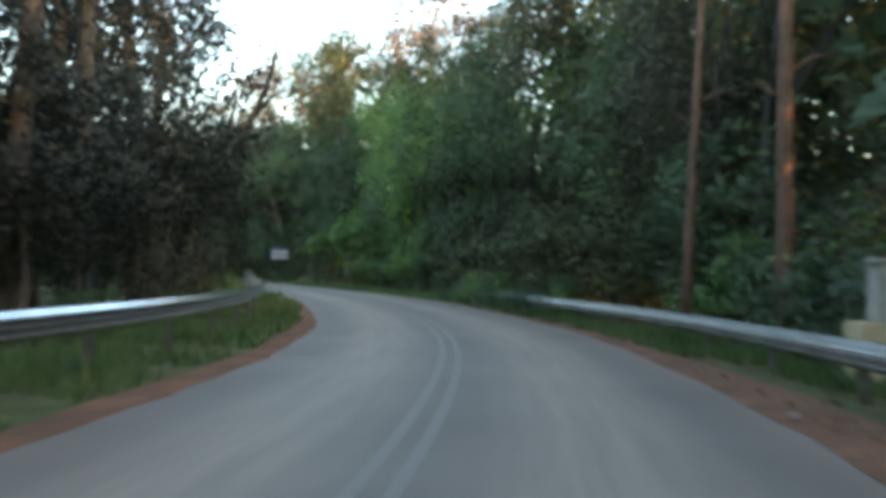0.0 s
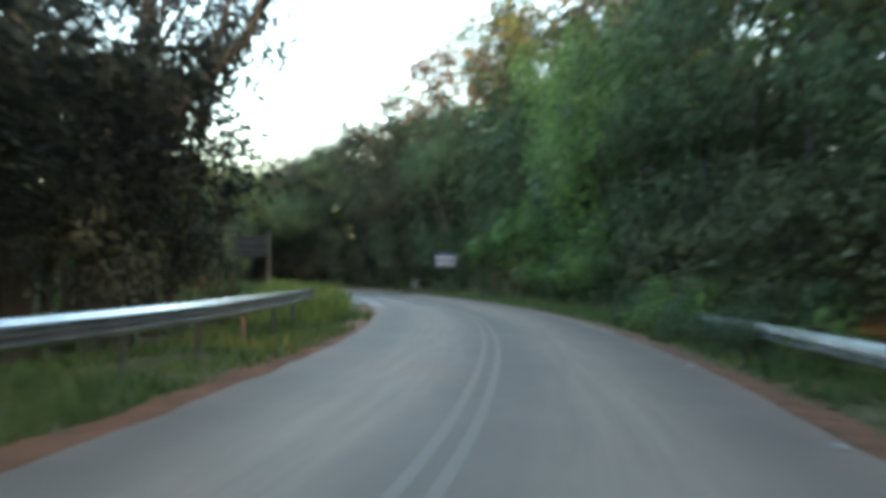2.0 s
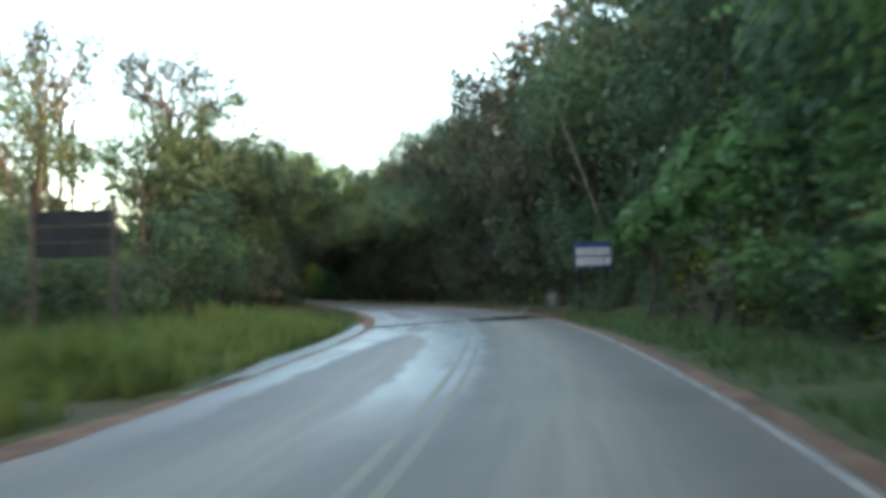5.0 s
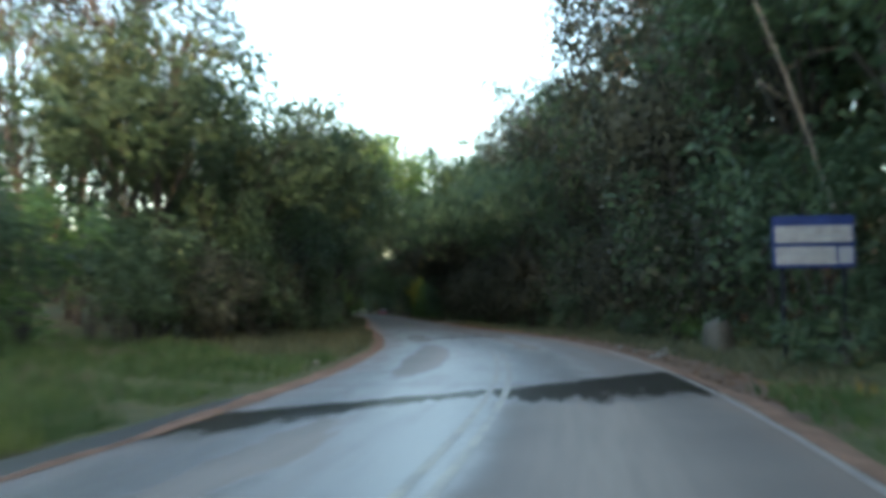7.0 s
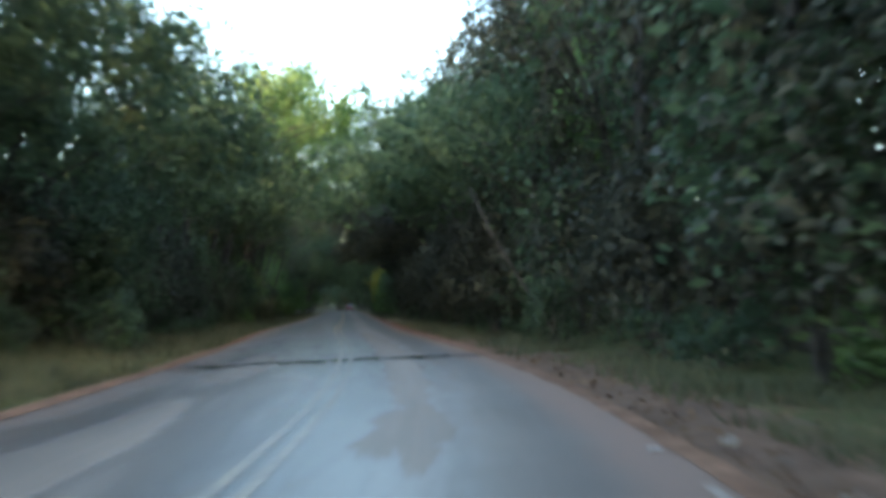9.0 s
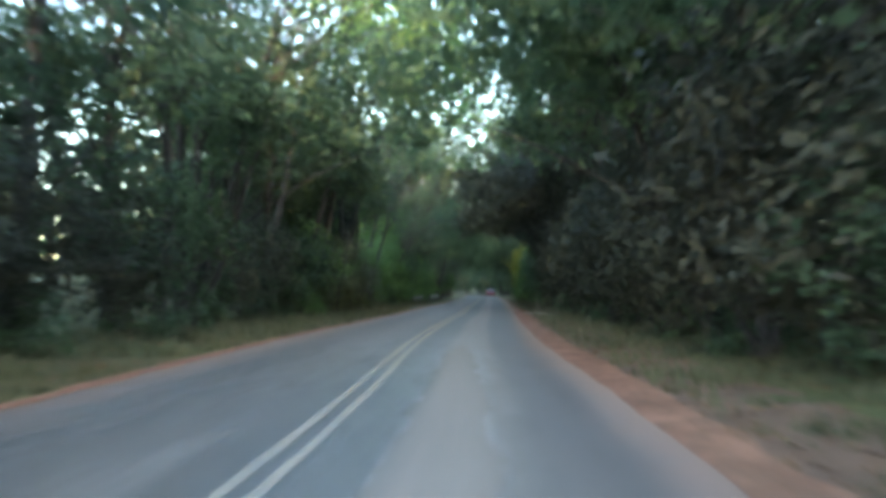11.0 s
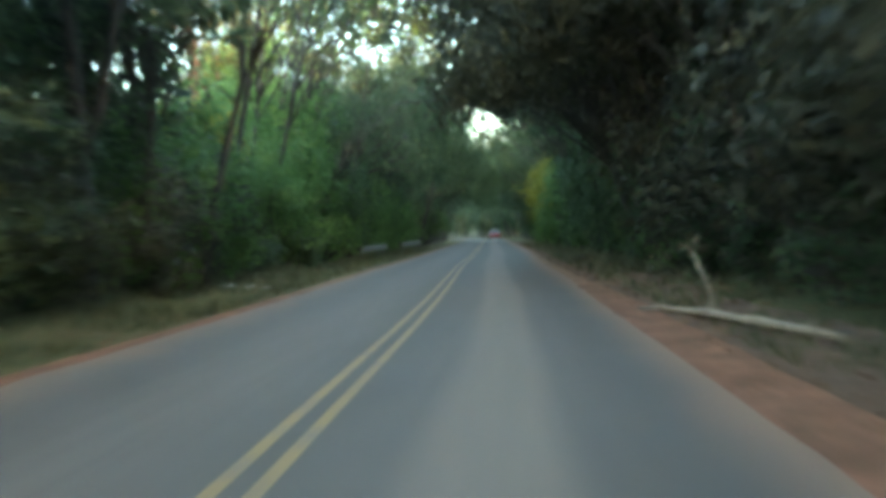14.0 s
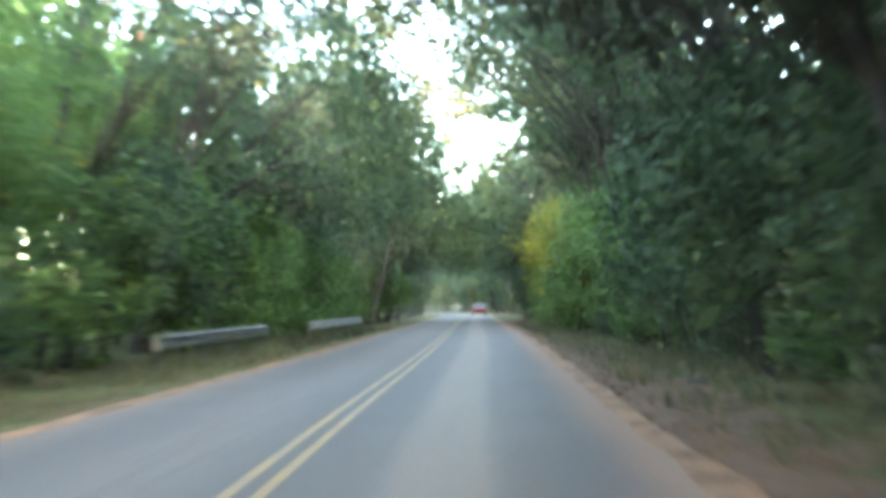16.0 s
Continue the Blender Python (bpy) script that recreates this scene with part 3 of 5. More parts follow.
def make_bush(seed, centre, radii, lobes, per_lobe, per, bough, spread, size, leaf, label, droop=0.1, name="bush"):
    rng = np.random.default_rng(seed)
    bush = new(name)
    tagged(bush, label, "bush", "roadside bushes")
    mids, pts, hearts = boughs(rng, lobes, per_lobe, centre, radii, -0.8, bough)
    pts, hearts = pts[pts[:, 2] > 0.05], hearts[pts[:, 2] > 0.05]
    pieces = []
    for k in range(6):
        tip = Vector(mids[k % len(mids)].tolist())
        pieces.append(tube([(0.1 * rng.normal(), 0.1 * rng.normal(), -0.3), tip * 0.5 + Vector((0, 0, 0.2)), tip], [0.05, 0.035, 0.01], 4))
    mesh_ob("stem", *gather(pieces), BARK, bush)
    v1, f1, n1 = leaves(pts, per, spread, size, rng, droop, origins=hearts)
    v2, f2, n2 = leaves(mids, 6, bough * 0.6, size * 2.0, rng, droop)
    mesh_ob("foliage", np.concatenate([v1, v2]), np.concatenate([f1, f2 + len(v1)]), leaf, bush, normals=np.concatenate([n1, n2]))
    return bush


KINDS = {}
BROAD = "broad leafy tree with dense dark green crown"
KINDS["broad"] = [make_tree(11 + k, 4.5, 0.16, (0.4 * k - 0.4, 0.3, 8.2), (3.7, 3.5, 4.3), 13, 10, 20, 1.55, 0.45, 0.30, LEAF, BARK, label=BROAD) for k in range(3)]
KINDS["tall"] = [make_tree(21 + k, 6.0, 0.17, (0.2, 0.3 * k - 0.3, 8.0), (2.7, 2.7, 6.4), 15, 9, 17, 1.35, 0.45, 0.335, LEAF, BARK, low=-0.95, label="tall slender forest tree clothed in green leaves") for k in range(2)]
KINDS["warm"] = [make_tree(31 + k, 5.0, 0.16, (0.2, -0.2, 9.0), (3.5, 3.5, 4.6), 12, 10, 20, 1.5, 0.45, 0.31, LEAF_WARM, BARK_RED, label="forest tree with olive and brownish foliage") for k in range(2)]
KINDS["fresh"] = [make_tree(41 + k, 3.5, 0.13, (0.3, 0.2, 6.0), (3.2, 3.2, 4.2), 13, 10, 17, 1.45, 0.42, 0.335, LEAF_FRESH, BARK, low=-0.95, label="young tree with light fresh green leaves") for k in range(2)]
# lacy crowns borrow the pine tone so their backlit darkness is in the colour
KINDS["lacy"] = [make_tree(51 + k, 8.0, 0.16, (0.5, 0.2, 12.0), (5.2, 5.0, 2.8), 17, 5, 17, 0.95, 0.45, 0.24, LEAF_PINE_BACKLIT, BARK, limbs=16, low=-0.4, core=0, label="tall tree with open lacy crown of small leaves") for k in range(2)]
KINDS["draped"] = [make_tree(61 + k, 5.0, 0.16, (0.0, 0.3, 6.4), (3.0, 3.0, 6.4), 17, 9, 26, 1.25, (0.4, 0.4, 0.9), 0.245, LEAF if k else LEAF_FRESH, BARK, low=-0.98, droop=0.9, label="tree draped in hanging green creepers") for k in range(2)]
KINDS["yellow"] = [make_tree(71, 3.0, 0.16, (0.2, 0.2, 6.2), (2.4, 2.4, 4.6), 12, 9, 20, 1.2, 0.42, 0.27, LEAF_YELLOW_SUNLIT, BARK, low=-0.9, label="tree with leaves toned yellow-green as if sunlit")]
KINDS["arch"] = [make_tree(76 + k, 4.0, 0.13, (4.0, 0.2 * k, 7.6), (4.6, 3.8, 3.6), 18, 10, 17, 1.5, 0.45, 0.345, LEAF, BARK, limbs=7, low=-0.75, label="leaning forest tree whose crown arches over the road") for k in range(2)]
KINDS["spray"] = [make_tree(78 + k, 7.0, 0.09, (4.6, 0.3 * k, 11.0), (5.2, 4.4, 3.4), 16, 6, 20, 1.15, 0.45, 0.26, (LEAF, LEAF_WARM)[k], BARK, limbs=14, low=-0.6, core=0, label="slender tree with thin sprays of leaves over the road") for k in range(2)]
KINDS["bigleaf"] = [make_tree(79, 3.2, 0.09, (-0.4, 0.2, 4.3), (1.5, 1.5, 1.3), 8, 4, 9, 0.5, 0.28, 0.62, LEAF_FRESH, BARK, limbs=8, low=-0.6, droop=0.7, core=0, label="small tree with large drooping bright green leaves")]
PLAIN = [tree_shape(66 + k, 5.0, 0.16, (0.0, 0.3, 7.2), (3.2, 3.2, 6.0), 14, 5, 8, 1.45, (0.5, 0.5, 0.75), 0.66, limbs=4, low=-0.95, core=42) for k in range(3)]
BEHIND = []
# sunlit ridge crowns: the warm light is put into this leaf colour
RUSSET_SUNLIT = leaf_material("leaf_russet_sunlit", (0.060, 0.042, 0.022), (0.180, 0.110, 0.060), (0.36, 0.22, 0.12), 0.40)
KINDS["creeper"] = KINDS["draped"][:1]
KINDS["ivy"] = KINDS["draped"][1:]
KINDS["russet"] = [make_tree(56, 6.0, 0.15, (0.4, 0.2, 9.4), (3.6, 3.5, 3.8), 13, 7, 20, 1.3, 0.45, 0.30, RUSSET_SUNLIT, DEADWOOD, limbs=12, core=0, label="thin-leaved ridge tree toned russet as if sunlit")]
KINDS["canopy"] = [make_tree(58 + k, 7.5, 0.12, (4.6, 0.3 * k, 10.9), (5.0, 4.0, 2.5), 17, 9, 20, 1.35, 0.45, 0.30, (LEAF, LEAF_FRESH)[k], BARK, limbs=10, low=-0.6, core=70, label="tall leaning tree whose crown closes over the road") for k in range(2)]
# gloom kinds carry the shade in their leaf colour
KINDS["gloom"] = [make_tree(64 + k, 5.0, 0.17, (0.0, 0.3, 6.8), (3.0, 3.0, 6.6), 17, 9, 26, 1.2, (0.4, 0.4, 0.9), 0.235, LEAF_SHADED, BARK, low=-0.98, droop=0.9, label="tree hung with brownish creepers, toned as if in shade") for k in range(2)]
KINDS["cypress"] = [make_tree(67, 6.0, 0.18, (0.2, 0.2, 7.6), (2.9, 2.9, 7.2), 18, 9, 24, 1.15, (0.4, 0.4, 0.8), 0.235, LEAF_PINE_BACKLIT, BARK, low=-0.98, droop=0.8, label="tall dark evergreen clothed in foliage to the ground")]
KINDS["pine"] = [make_tree(46 + k, 9.0, 0.19, (0.5 * k, 0.3, 9.2), (2.5, 2.4, 5.6), 17, 6, 28, 0.9, (0.4, 0.4, 0.6), 0.20, LEAF_PINE_BACKLIT, BARK, limbs=16, low=-0.95, droop=0.7, core=0, label="tall dark tree with ragged hanging foliage and gaps") for k in range(2)]
KINDS["hang"] = [make_tree(85, 4.5, 0.20, (4.2, 0.2, 7.0), (5.4, 4.4, 4.0), 22, 10, 19, 1.45, (0.45, 0.45, 0.85), 0.28, LEAF, BARK, limbs=12, low=-0.9, droop=0.9, label="old spreading tree hung with creepers over the road")]
KINDS["dark_arch"] = [make_tree(88, 4.0, 0.16, (4.2, 0.2, 7.4), (4.8, 4.4, 2.9), 22, 10, 19, 1.45, 0.45, 0.30, LEAF_SHADED, BARK, limbs=9, low=-0.7, label="leaning tree arching over the road, crown toned as if in shade")]
KINDS["bush"] = [make_bush(81 + k, (0, 0, 0.7), (1.5, 1.5, 1.2), 8, 7, 16, 0.6, 0.26, 0.19, (LEAF, LEAF_FRESH, LEAF)[k], "low leafy green bush on the verge") for k in range(3)]
KINDS["shrub"] = [make_bush(91 + k, (0, 0, 2.0), (1.8, 1.8, 2.6), 11, 8, 13, 0.9, 0.34, 0.265, (LEAF, LEAF_WARM, LEAF_FRESH)[k], "tall dense shrub at the forest edge") for k in range(3)]
KINDS["thicket"] = [make_bush(101 + k, (0, 0, 2.9), (2.1, 2.1, 3.3), 14, 8, 14, 1.08, 0.40, 0.27, (LEAF, LEAF, LEAF_WARM, LEAF_FRESH)[k], "high leafy thicket that fills the forest edge", 0.25) for k in range(4)]
KINDS["green_thicket"] = KINDS["thicket"][3:]
KINDS["deep_thicket"] = KINDS["thicket"][:2]
KINDS["gloom_thicket"] = [make_bush(111 + k, (0, 0, 3.1), (2.0, 2.0, 3.5), 14, 8, 15, 1.05, (0.38, 0.38, 0.6), 0.25, LEAF_SHADED, "brownish thicket of creepers toned as if in forest-edge shade", 0.6) for k in range(2)]
KINDS["deep_shrub"] = KINDS["shrub"][:1]
USED = set()
DICE = random.Random(7)


def in_sun_gap(x, y, reach=2.2):
    """Whether a tree at x, y would stand in the gap through which the low sun reaches the pine trunks."""
    q = spot(26.3, 7.25)
    u, w = x - q.x, y - q.y
    way = u * math.sin(SUN_AZ) + w * math.cos(SUN_AZ)
    off = u * math.cos(SUN_AZ) - w * math.sin(SUN_AZ)
    return (way > 0.8) & (way < 75.0) & (np.abs(off - 0.3) < reach)


def plant(kind, s, d, scale=1.0, high=1.0, pick=None, turn=None, sink=0.15):
    """Stands a tree or bush of the kind at s, d."""
    DICE = random.Random(int(s * 100) * 31 + int(d * 100))
    if pick is None and 86.0 < s < 91.3 and 4.8 < d < 8.2:
        return None     # the road sign's face stays clear
    if kind != "bush" and in_sun_gap(*spot(s, d)[:2], 1.95 if "thicket" not in kind else 0.95):
        return None
    stock = PLAIN if kind == "plain" else KINDS[kind]
    first = stock[DICE.randrange(len(stock)) if pick is None else pick]
    s2, d2 = np.array([s]), np.array([d])
    p = spot(s, d, float(land(s2, d2)[0]) - sink)
    m = Matrix.Translation(p) @ pose(0, 0, 0, DICE.uniform(-3, 3), DICE.uniform(-3, 3), DICE.uniform(0, 360) if turn is None else turn) @ Matrix.Diagonal((scale, scale, scale * high, 1))
    if kind == "plain":
        BEHIND.append((first, m))
        return None
    if first.name not in USED:
        USED.add(first.name)
        first.matrix_basis = m
        return first
    return copy_thing(first, m)


def forest(side, s0, s1, step, d0, d1, kinds, lo, hi, high=(0.9, 1.15)):
    DICE = random.Random(int(s0 * 13 + s1 * 7 + d0 * 101 + side))
    s = s0
    while s < s1:
        plant(DICE.choice(kinds), s + DICE.uniform(-0.35, 0.35) * step, side * DICE.uniform(d0, d1), DICE.uniform(lo, hi), DICE.uniform(*high))
        s += step * DICE.uniform(0.8, 1.2)


def lean_in(s, side, d, scale, high=1.0, kind="arch"):
    """An arching tree that leans towards the road."""
    plant(kind, s, side * d, scale, high, turn=heading(s) + (180 if side > 0 else 0) + DICE.uniform(-25, 25))


# right of the road
# from s -40: unseen trees behind the start, added to block the low sun
forest(1, -40, 0, 5.0, 8.5, 11.0, ["plain"], 1.0, 1.2)
forest(1, 2, 44, 5.0, 8.5, 11.0, ["pine", "broad", "gloom"], 1.0, 1.3)
forest(1, -40, 50, 6.0, 14.0, 18.0, ["plain"], 1.2, 1.5)
forest(1, 6, 44, 3.0, 8.2, 10.0, ["gloom_thicket", "deep_thicket"], 0.75, 1.05)
forest(1, -20, 60, 3.0, 12.0, 15.0, ["plain"], 0.5, 0.68)
forest(1, -6, 48, 4.5, 16.5, 20.0, ["plain"], 1.1, 1.3)
forest(1, 46, 76, 3.4, 10.8, 13.0, ["plain"], 0.75, 1.0)
# bushes added in the sun gap to keep low rays off the road
forest(1, 15, 32, 1.1, 8.2, 9.6, ["bush"], 0.95, 1.2)
forest(1, 15, 30, 1.3, 10.0, 12.5, ["bush"], 1.1, 1.4)
forest(1, 16, 46, 3.0, 10.5, 12.0, ["plain"], 0.55, 0.7)
forest(-1, -20, 34, 3.4, 11.5, 14.5, ["plain"], 0.5, 0.65)
forest(1, -12, 50, 4.0, 11.5, 13.5, ["plain"], 1.0, 1.3)
forest(1, 42, 62, 4.0, 8.2, 10.0, ["gloom", "ivy", "gloom"], 1.0, 1.25)
forest(1, 62, 78, 4.0, 8.2, 10.0, ["creeper", "ivy", "fresh"], 1.0, 1.25)
forest(1, 78, 100, 4.4, 8.4, 10.0, ["ivy", "broad", "ivy"], 1.0, 1.15, (0.9, 1.05))
forest(1, 98, 124, 3.0, 9.8, 11.5, ["plain"], 0.85, 1.05)
forest(1, 100, 116, 3.6, 7.6, 9.0, ["gloom"], 1.0, 1.2, (0.9, 1.05))
lean_in(118.0, 1, 8.6, 0.9, 1.0, "spray")
# paler fresh and warm crowns mixed in: haze on the slope put into leaf colour
forest(1, 46, 80, 5.5, 12.5, 16.0, ["broad", "warm", "fresh"], 1.25, 1.45)
forest(1, 80, 118, 5.5, 12.5, 15.0, ["fresh", "warm", "broad"], 1.1, 1.25)
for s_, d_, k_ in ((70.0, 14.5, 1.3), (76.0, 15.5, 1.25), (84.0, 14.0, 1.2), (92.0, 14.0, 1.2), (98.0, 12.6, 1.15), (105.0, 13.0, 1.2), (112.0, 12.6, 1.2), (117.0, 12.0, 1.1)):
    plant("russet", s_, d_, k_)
forest(1, 40, 60, 3.0, 7.4, 8.8, ["gloom_thicket", "thicket"], 0.8, 1.15)
forest(1, 60, 82, 3.0, 7.4, 8.8, ["thicket", "green_thicket"], 0.8, 1.15)
forest(1, 74, 116, 3.4, 10.5, 12.5, ["plain"], 0.6, 0.8)
forest(1, 82, 96, 3.0, 7.4, 8.8, ["deep_thicket"], 0.8, 1.15)
forest(1, 96, 130, 3.0, 6.9, 8.2, ["gloom_thicket", "gloom_thicket", "deep_thicket"], 0.8, 1.15)
plant("deep_shrub", 117.6, 5.7, 0.5)
forest(1, 112, 152, 5.0, 10.8, 12.4, ["broad", "fresh", "broad", "draped"], 0.95, 1.15)
forest(1, 178, 260, 5.0, 7.8, 9.6, ["broad", "gloom", "broad", "ivy"], 1.0, 1.3)
forest(1, 182, 260, 6.0, 12.5, 17.0, ["plain"], 1.2, 1.5)
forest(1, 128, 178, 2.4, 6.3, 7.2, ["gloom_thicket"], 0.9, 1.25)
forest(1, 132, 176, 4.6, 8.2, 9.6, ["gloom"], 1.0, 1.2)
forest(1, 178, 256, 5.0, 7.6, 9.2, ["deep_thicket", "gloom_thicket"], 0.8, 1.15)
forest(1, 188, 202, 3.0, 6.3, 7.0, ["deep_thicket", "thicket"], 0.8, 1.1)
forest(1, 203, 226, 2.6, 6.0, 6.8, ["green_thicket"], 0.85, 1.15)
for side in (-1, 1):
    forest(side, 240, 308, 2.6, 5.6, 6.6, ["plain"], 0.36, 0.5)
forest(1, 40, 86, 4.0, 6.7, 7.4, ["shrub", "bush", "shrub"], 0.7, 1.0)
forest(1, 92, 130, 4.0, 6.6, 7.3, ["deep_shrub", "bush"], 0.55, 0.85)
forest(1, 130, 250, 4.2, 6.0, 7.0, ["deep_shrub", "bush"], 0.5, 0.8)
# left of the road
# unseen row behind the start, added as a screen against the sun
forest(-1, -40, 4, 4.8, 7.5, 10.0, ["plain"], 1.0, 1.2)
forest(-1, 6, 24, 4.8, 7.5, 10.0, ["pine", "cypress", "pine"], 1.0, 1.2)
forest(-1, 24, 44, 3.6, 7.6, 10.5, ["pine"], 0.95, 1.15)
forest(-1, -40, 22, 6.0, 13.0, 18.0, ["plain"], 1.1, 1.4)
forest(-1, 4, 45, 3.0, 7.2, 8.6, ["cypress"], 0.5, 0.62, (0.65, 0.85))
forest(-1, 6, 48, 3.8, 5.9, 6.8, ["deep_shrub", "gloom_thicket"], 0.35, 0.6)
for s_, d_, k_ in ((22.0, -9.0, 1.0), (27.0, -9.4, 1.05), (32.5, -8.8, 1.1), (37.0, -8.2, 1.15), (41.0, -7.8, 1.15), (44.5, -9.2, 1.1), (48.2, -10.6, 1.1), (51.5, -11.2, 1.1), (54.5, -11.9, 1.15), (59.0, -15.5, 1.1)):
    plant("cypress", s_, d_, k_, 0.66 if s_ < 46 else 0.85)
forest(-1, 54, 84, 2.6, 10.0, 13.0, ["deep_shrub", "bush", "shrub"], 0.7, 1.0)
forest(-1, 56, 84, 3.0, 13.5, 17.0, ["deep_thicket", "thicket"], 0.65, 0.85, (0.75, 0.9))
forest(-1, 56, 104, 4.0, 18.0, 26.0, ["plain"], 0.45, 0.58)
forest(-1, 84, 112, 4.0, 14.5, 18.0, ["deep_thicket", "broad"], 0.62, 0.78, (0.8, 1.0))
forest(-1, 86, 118, 2.6, 9.6, 11.0, ["deep_thicket", "thicket"], 0.75, 0.95, (0.8, 1.0))
forest(-1, 101, 134, 3.6, 9.0, 10.6, ["broad", "ivy", "broad"], 0.66, 0.78, (0.9, 1.05))
forest(-1, 106, 126, 6.5, 12.5, 14.5, ["lacy"], 0.95, 1.1)
forest(-1, 100, 150, 3.6, 24.0, 32.0, ["plain"], 0.7, 0.9)
for s_, d_, k_ in ((99.5, -14.5, 0.6), (103.5, -13.6, 0.68), (107.0, -15.0, 0.72), (111.0, -13.5, 0.75)):
    plant("broad", s_, d_, k_)
for s_, d_, k_ in ((101.5, -11.0, 0.68), (104.5, -10.8, 0.74), (109.0, -10.4, 0.78)):
    plant("broad", s_, d_, k_)
for s_, d_, k_, kind_ in ((121.0, -23.0, 1.2, "lacy"), (127.0, -23.0, 1.3, "lacy"), (133.0, -23.5, 1.35, "lacy"), (140.0, -24.0, 1.3, "lacy")):
    plant(kind_, s_, d_, k_)
forest(-1, 100, 132, 2.8, 7.8, 9.0, ["deep_thicket", "gloom_thicket"], 0.62, 0.8)
plant("lacy", 112.5, -11.8, 1.0)
plant("tall", 172.5, -8.4, 0.85)
for s_, d_, k_, kind_ in ((165.0, -7.4, 0.9, "pine"), (169.0, -7.0, 0.9, "pine"), (173.0, -7.2, 0.85, "pine"), (167.0, -6.6, 0.6, "gloom_thicket"), (170.8, -6.3, 0.62, "gloom_thicket"), (174.0, -6.6, 0.6, "gloom_thicket")):
    plant(kind_, s_, d_, k_)
for s_, d_, k_, kind_ in ((175.5, -9.6, 0.95, "gloom"), (179.5, -9.4, 0.85, "gloom"), (183.5, -11.5, 0.8, "ivy")):
    plant(kind_, s_, d_, k_)
for s_, d_, k_ in ((190.5, 9.8, 1.0), (197.0, 9.4, 1.1), (202.0, 9.8, 1.1)):
    lean_in(s_, -1, d_, k_, 1.05, "canopy")
for s_, side, d_, k_ in ((136.0, 1, 7.2, 0.95), (143.0, -1, 7.4, 0.95)):
    lean_in(s_, side, d_, k_, 1.0, "arch")
forest(-1, 198, 220, 4.2, 11.5, 14.0, ["warm", "fresh", "warm"], 0.95, 1.1)
for s_, d_, k_ in ((165.5, -10.0, 1.0), (169.0, -9.8, 0.95), (173.6, -11.6, 0.85), (161.0, -10.4, 1.0)):
    plant("ivy", s_, d_, k_)
forest(-1, 172, 194, 1.9, 8.4, 9.8, ["bush", "shrub", "bush"], 0.9, 1.2)
forest(1, 164, 190, 2.6, 6.6, 7.4, ["deep_thicket"], 0.55, 0.8)
forest(-1, 134, 172, 3.4, 7.6, 9.6, ["lacy", "pine", "tall", "lacy"], 0.85, 1.1)
forest(-1, 226, 260, 7.0, 8.0, 9.8, ["broad"], 1.0, 1.3)
forest(-1, 194, 222, 7.0, 14.0, 18.0, ["lacy", "warm", "lacy"], 0.8, 1.0)
forest(-1, 116, 180, 3.0, 7.2, 8.6, ["deep_thicket", "gloom_thicket"], 0.7, 1.0)
forest(-1, 174, 188, 2.4, 6.9, 7.7, ["green_thicket"], 0.72, 0.85)
forest(-1, 188, 230, 2.4, 6.7, 7.5, ["green_thicket", "thicket", "green_thicket"], 0.8, 1.05)
forest(-1, 226, 256, 3.0, 7.0, 8.4, ["thicket", "green_thicket"], 0.8, 1.15)
forest(-1, 180, 190, 3.4, 9.8, 11.5, ["fresh"], 0.55, 0.65)
forest(-1, 190, 228, 3.4, 9.2, 11.5, ["fresh"], 0.75, 0.95)
forest(-1, 114, 186, 4.4, 6.6, 7.4, ["deep_shrub", "bush"], 0.5, 0.8)
forest(-1, 186, 250, 4.4, 6.6, 7.4, ["shrub", "bush"], 0.6, 0.9)
for s_, d_, k_ in ((35.5, 4.9, 0.40), (37.6, 4.25, 0.42), (39.4, 4.75, 0.5), (41.0, 4.2, 0.48), (42.6, 4.7, 0.52), (44.2, 4.25, 0.55), (45.6, 4.7, 0.55), (47.0, 4.3, 0.6)):
    plant("bush", s_, d_, k_)
plant("bigleaf", 74.3, 6.0, 0.9)
plant("bigleaf", 75.6, 6.9, 1.05)
plant("bigleaf", 80.6, 5.7, 0.85)
# the sign's foot is overgrown
plant("bush", 90.4, 6.6, 0.8, pick=0)
plant("shrub", 89.9, 7.35, 0.66, pick=0)
plant("shrub", 91.6, 7.7, 0.9, pick=0)
# crowns that close over the road
for k in range(10):
    lean_in(118 + 6.0 * k, -1, (10.0 if k < 4 else 11.0) + 0.5 * math.sin(k * 2.1), (0.85 if k < 3 else 0.95) + 0.1 * math.sin(k * 1.3), 1.05)
for s_, side, d_, k_ in ((145.0, -1, 8.2, 1.0), (149.5, 1, 8.8, 1.0), (152.5, -1, 8.0, 1.05), (157.0, 1, 8.6, 1.05), (160.0, -1, 8.4, 1.05),
                         (164.0, -1, 7.9, 1.05), (169.0, -1, 7.8, 1.0), (178.0, 1, 7.6, 1.0), (184.0, 1, 8.0, 0.95), (189.0, 1, 8.6, 0.95)):
    lean_in(s_, side, d_, k_, 1.0, "canopy")
for k in range(4):
    lean_in(149 + 6.0 * k, 1, 11.0 + 0.5 * math.sin(k * 1.7), 1.1, 1.15)
for s_, side, d_, k_, kind_ in ((127.0, 1, 8.8, 0.9, "arch"), (133.0, 1, 9.0, 0.95, "arch"), (139.0, 1, 9.2, 0.95, "arch"), (175.0, -1, 8.4, 0.95, "spray"), (181.0, -1, 8.0, 1.0, "canopy"), (187.0, -1, 8.2, 1.0, "spray")):
    lean_in(s_, side, d_, k_, 1.0, kind_)
lean_in(107.5, -1, 10.2, 0.78, 1.1)
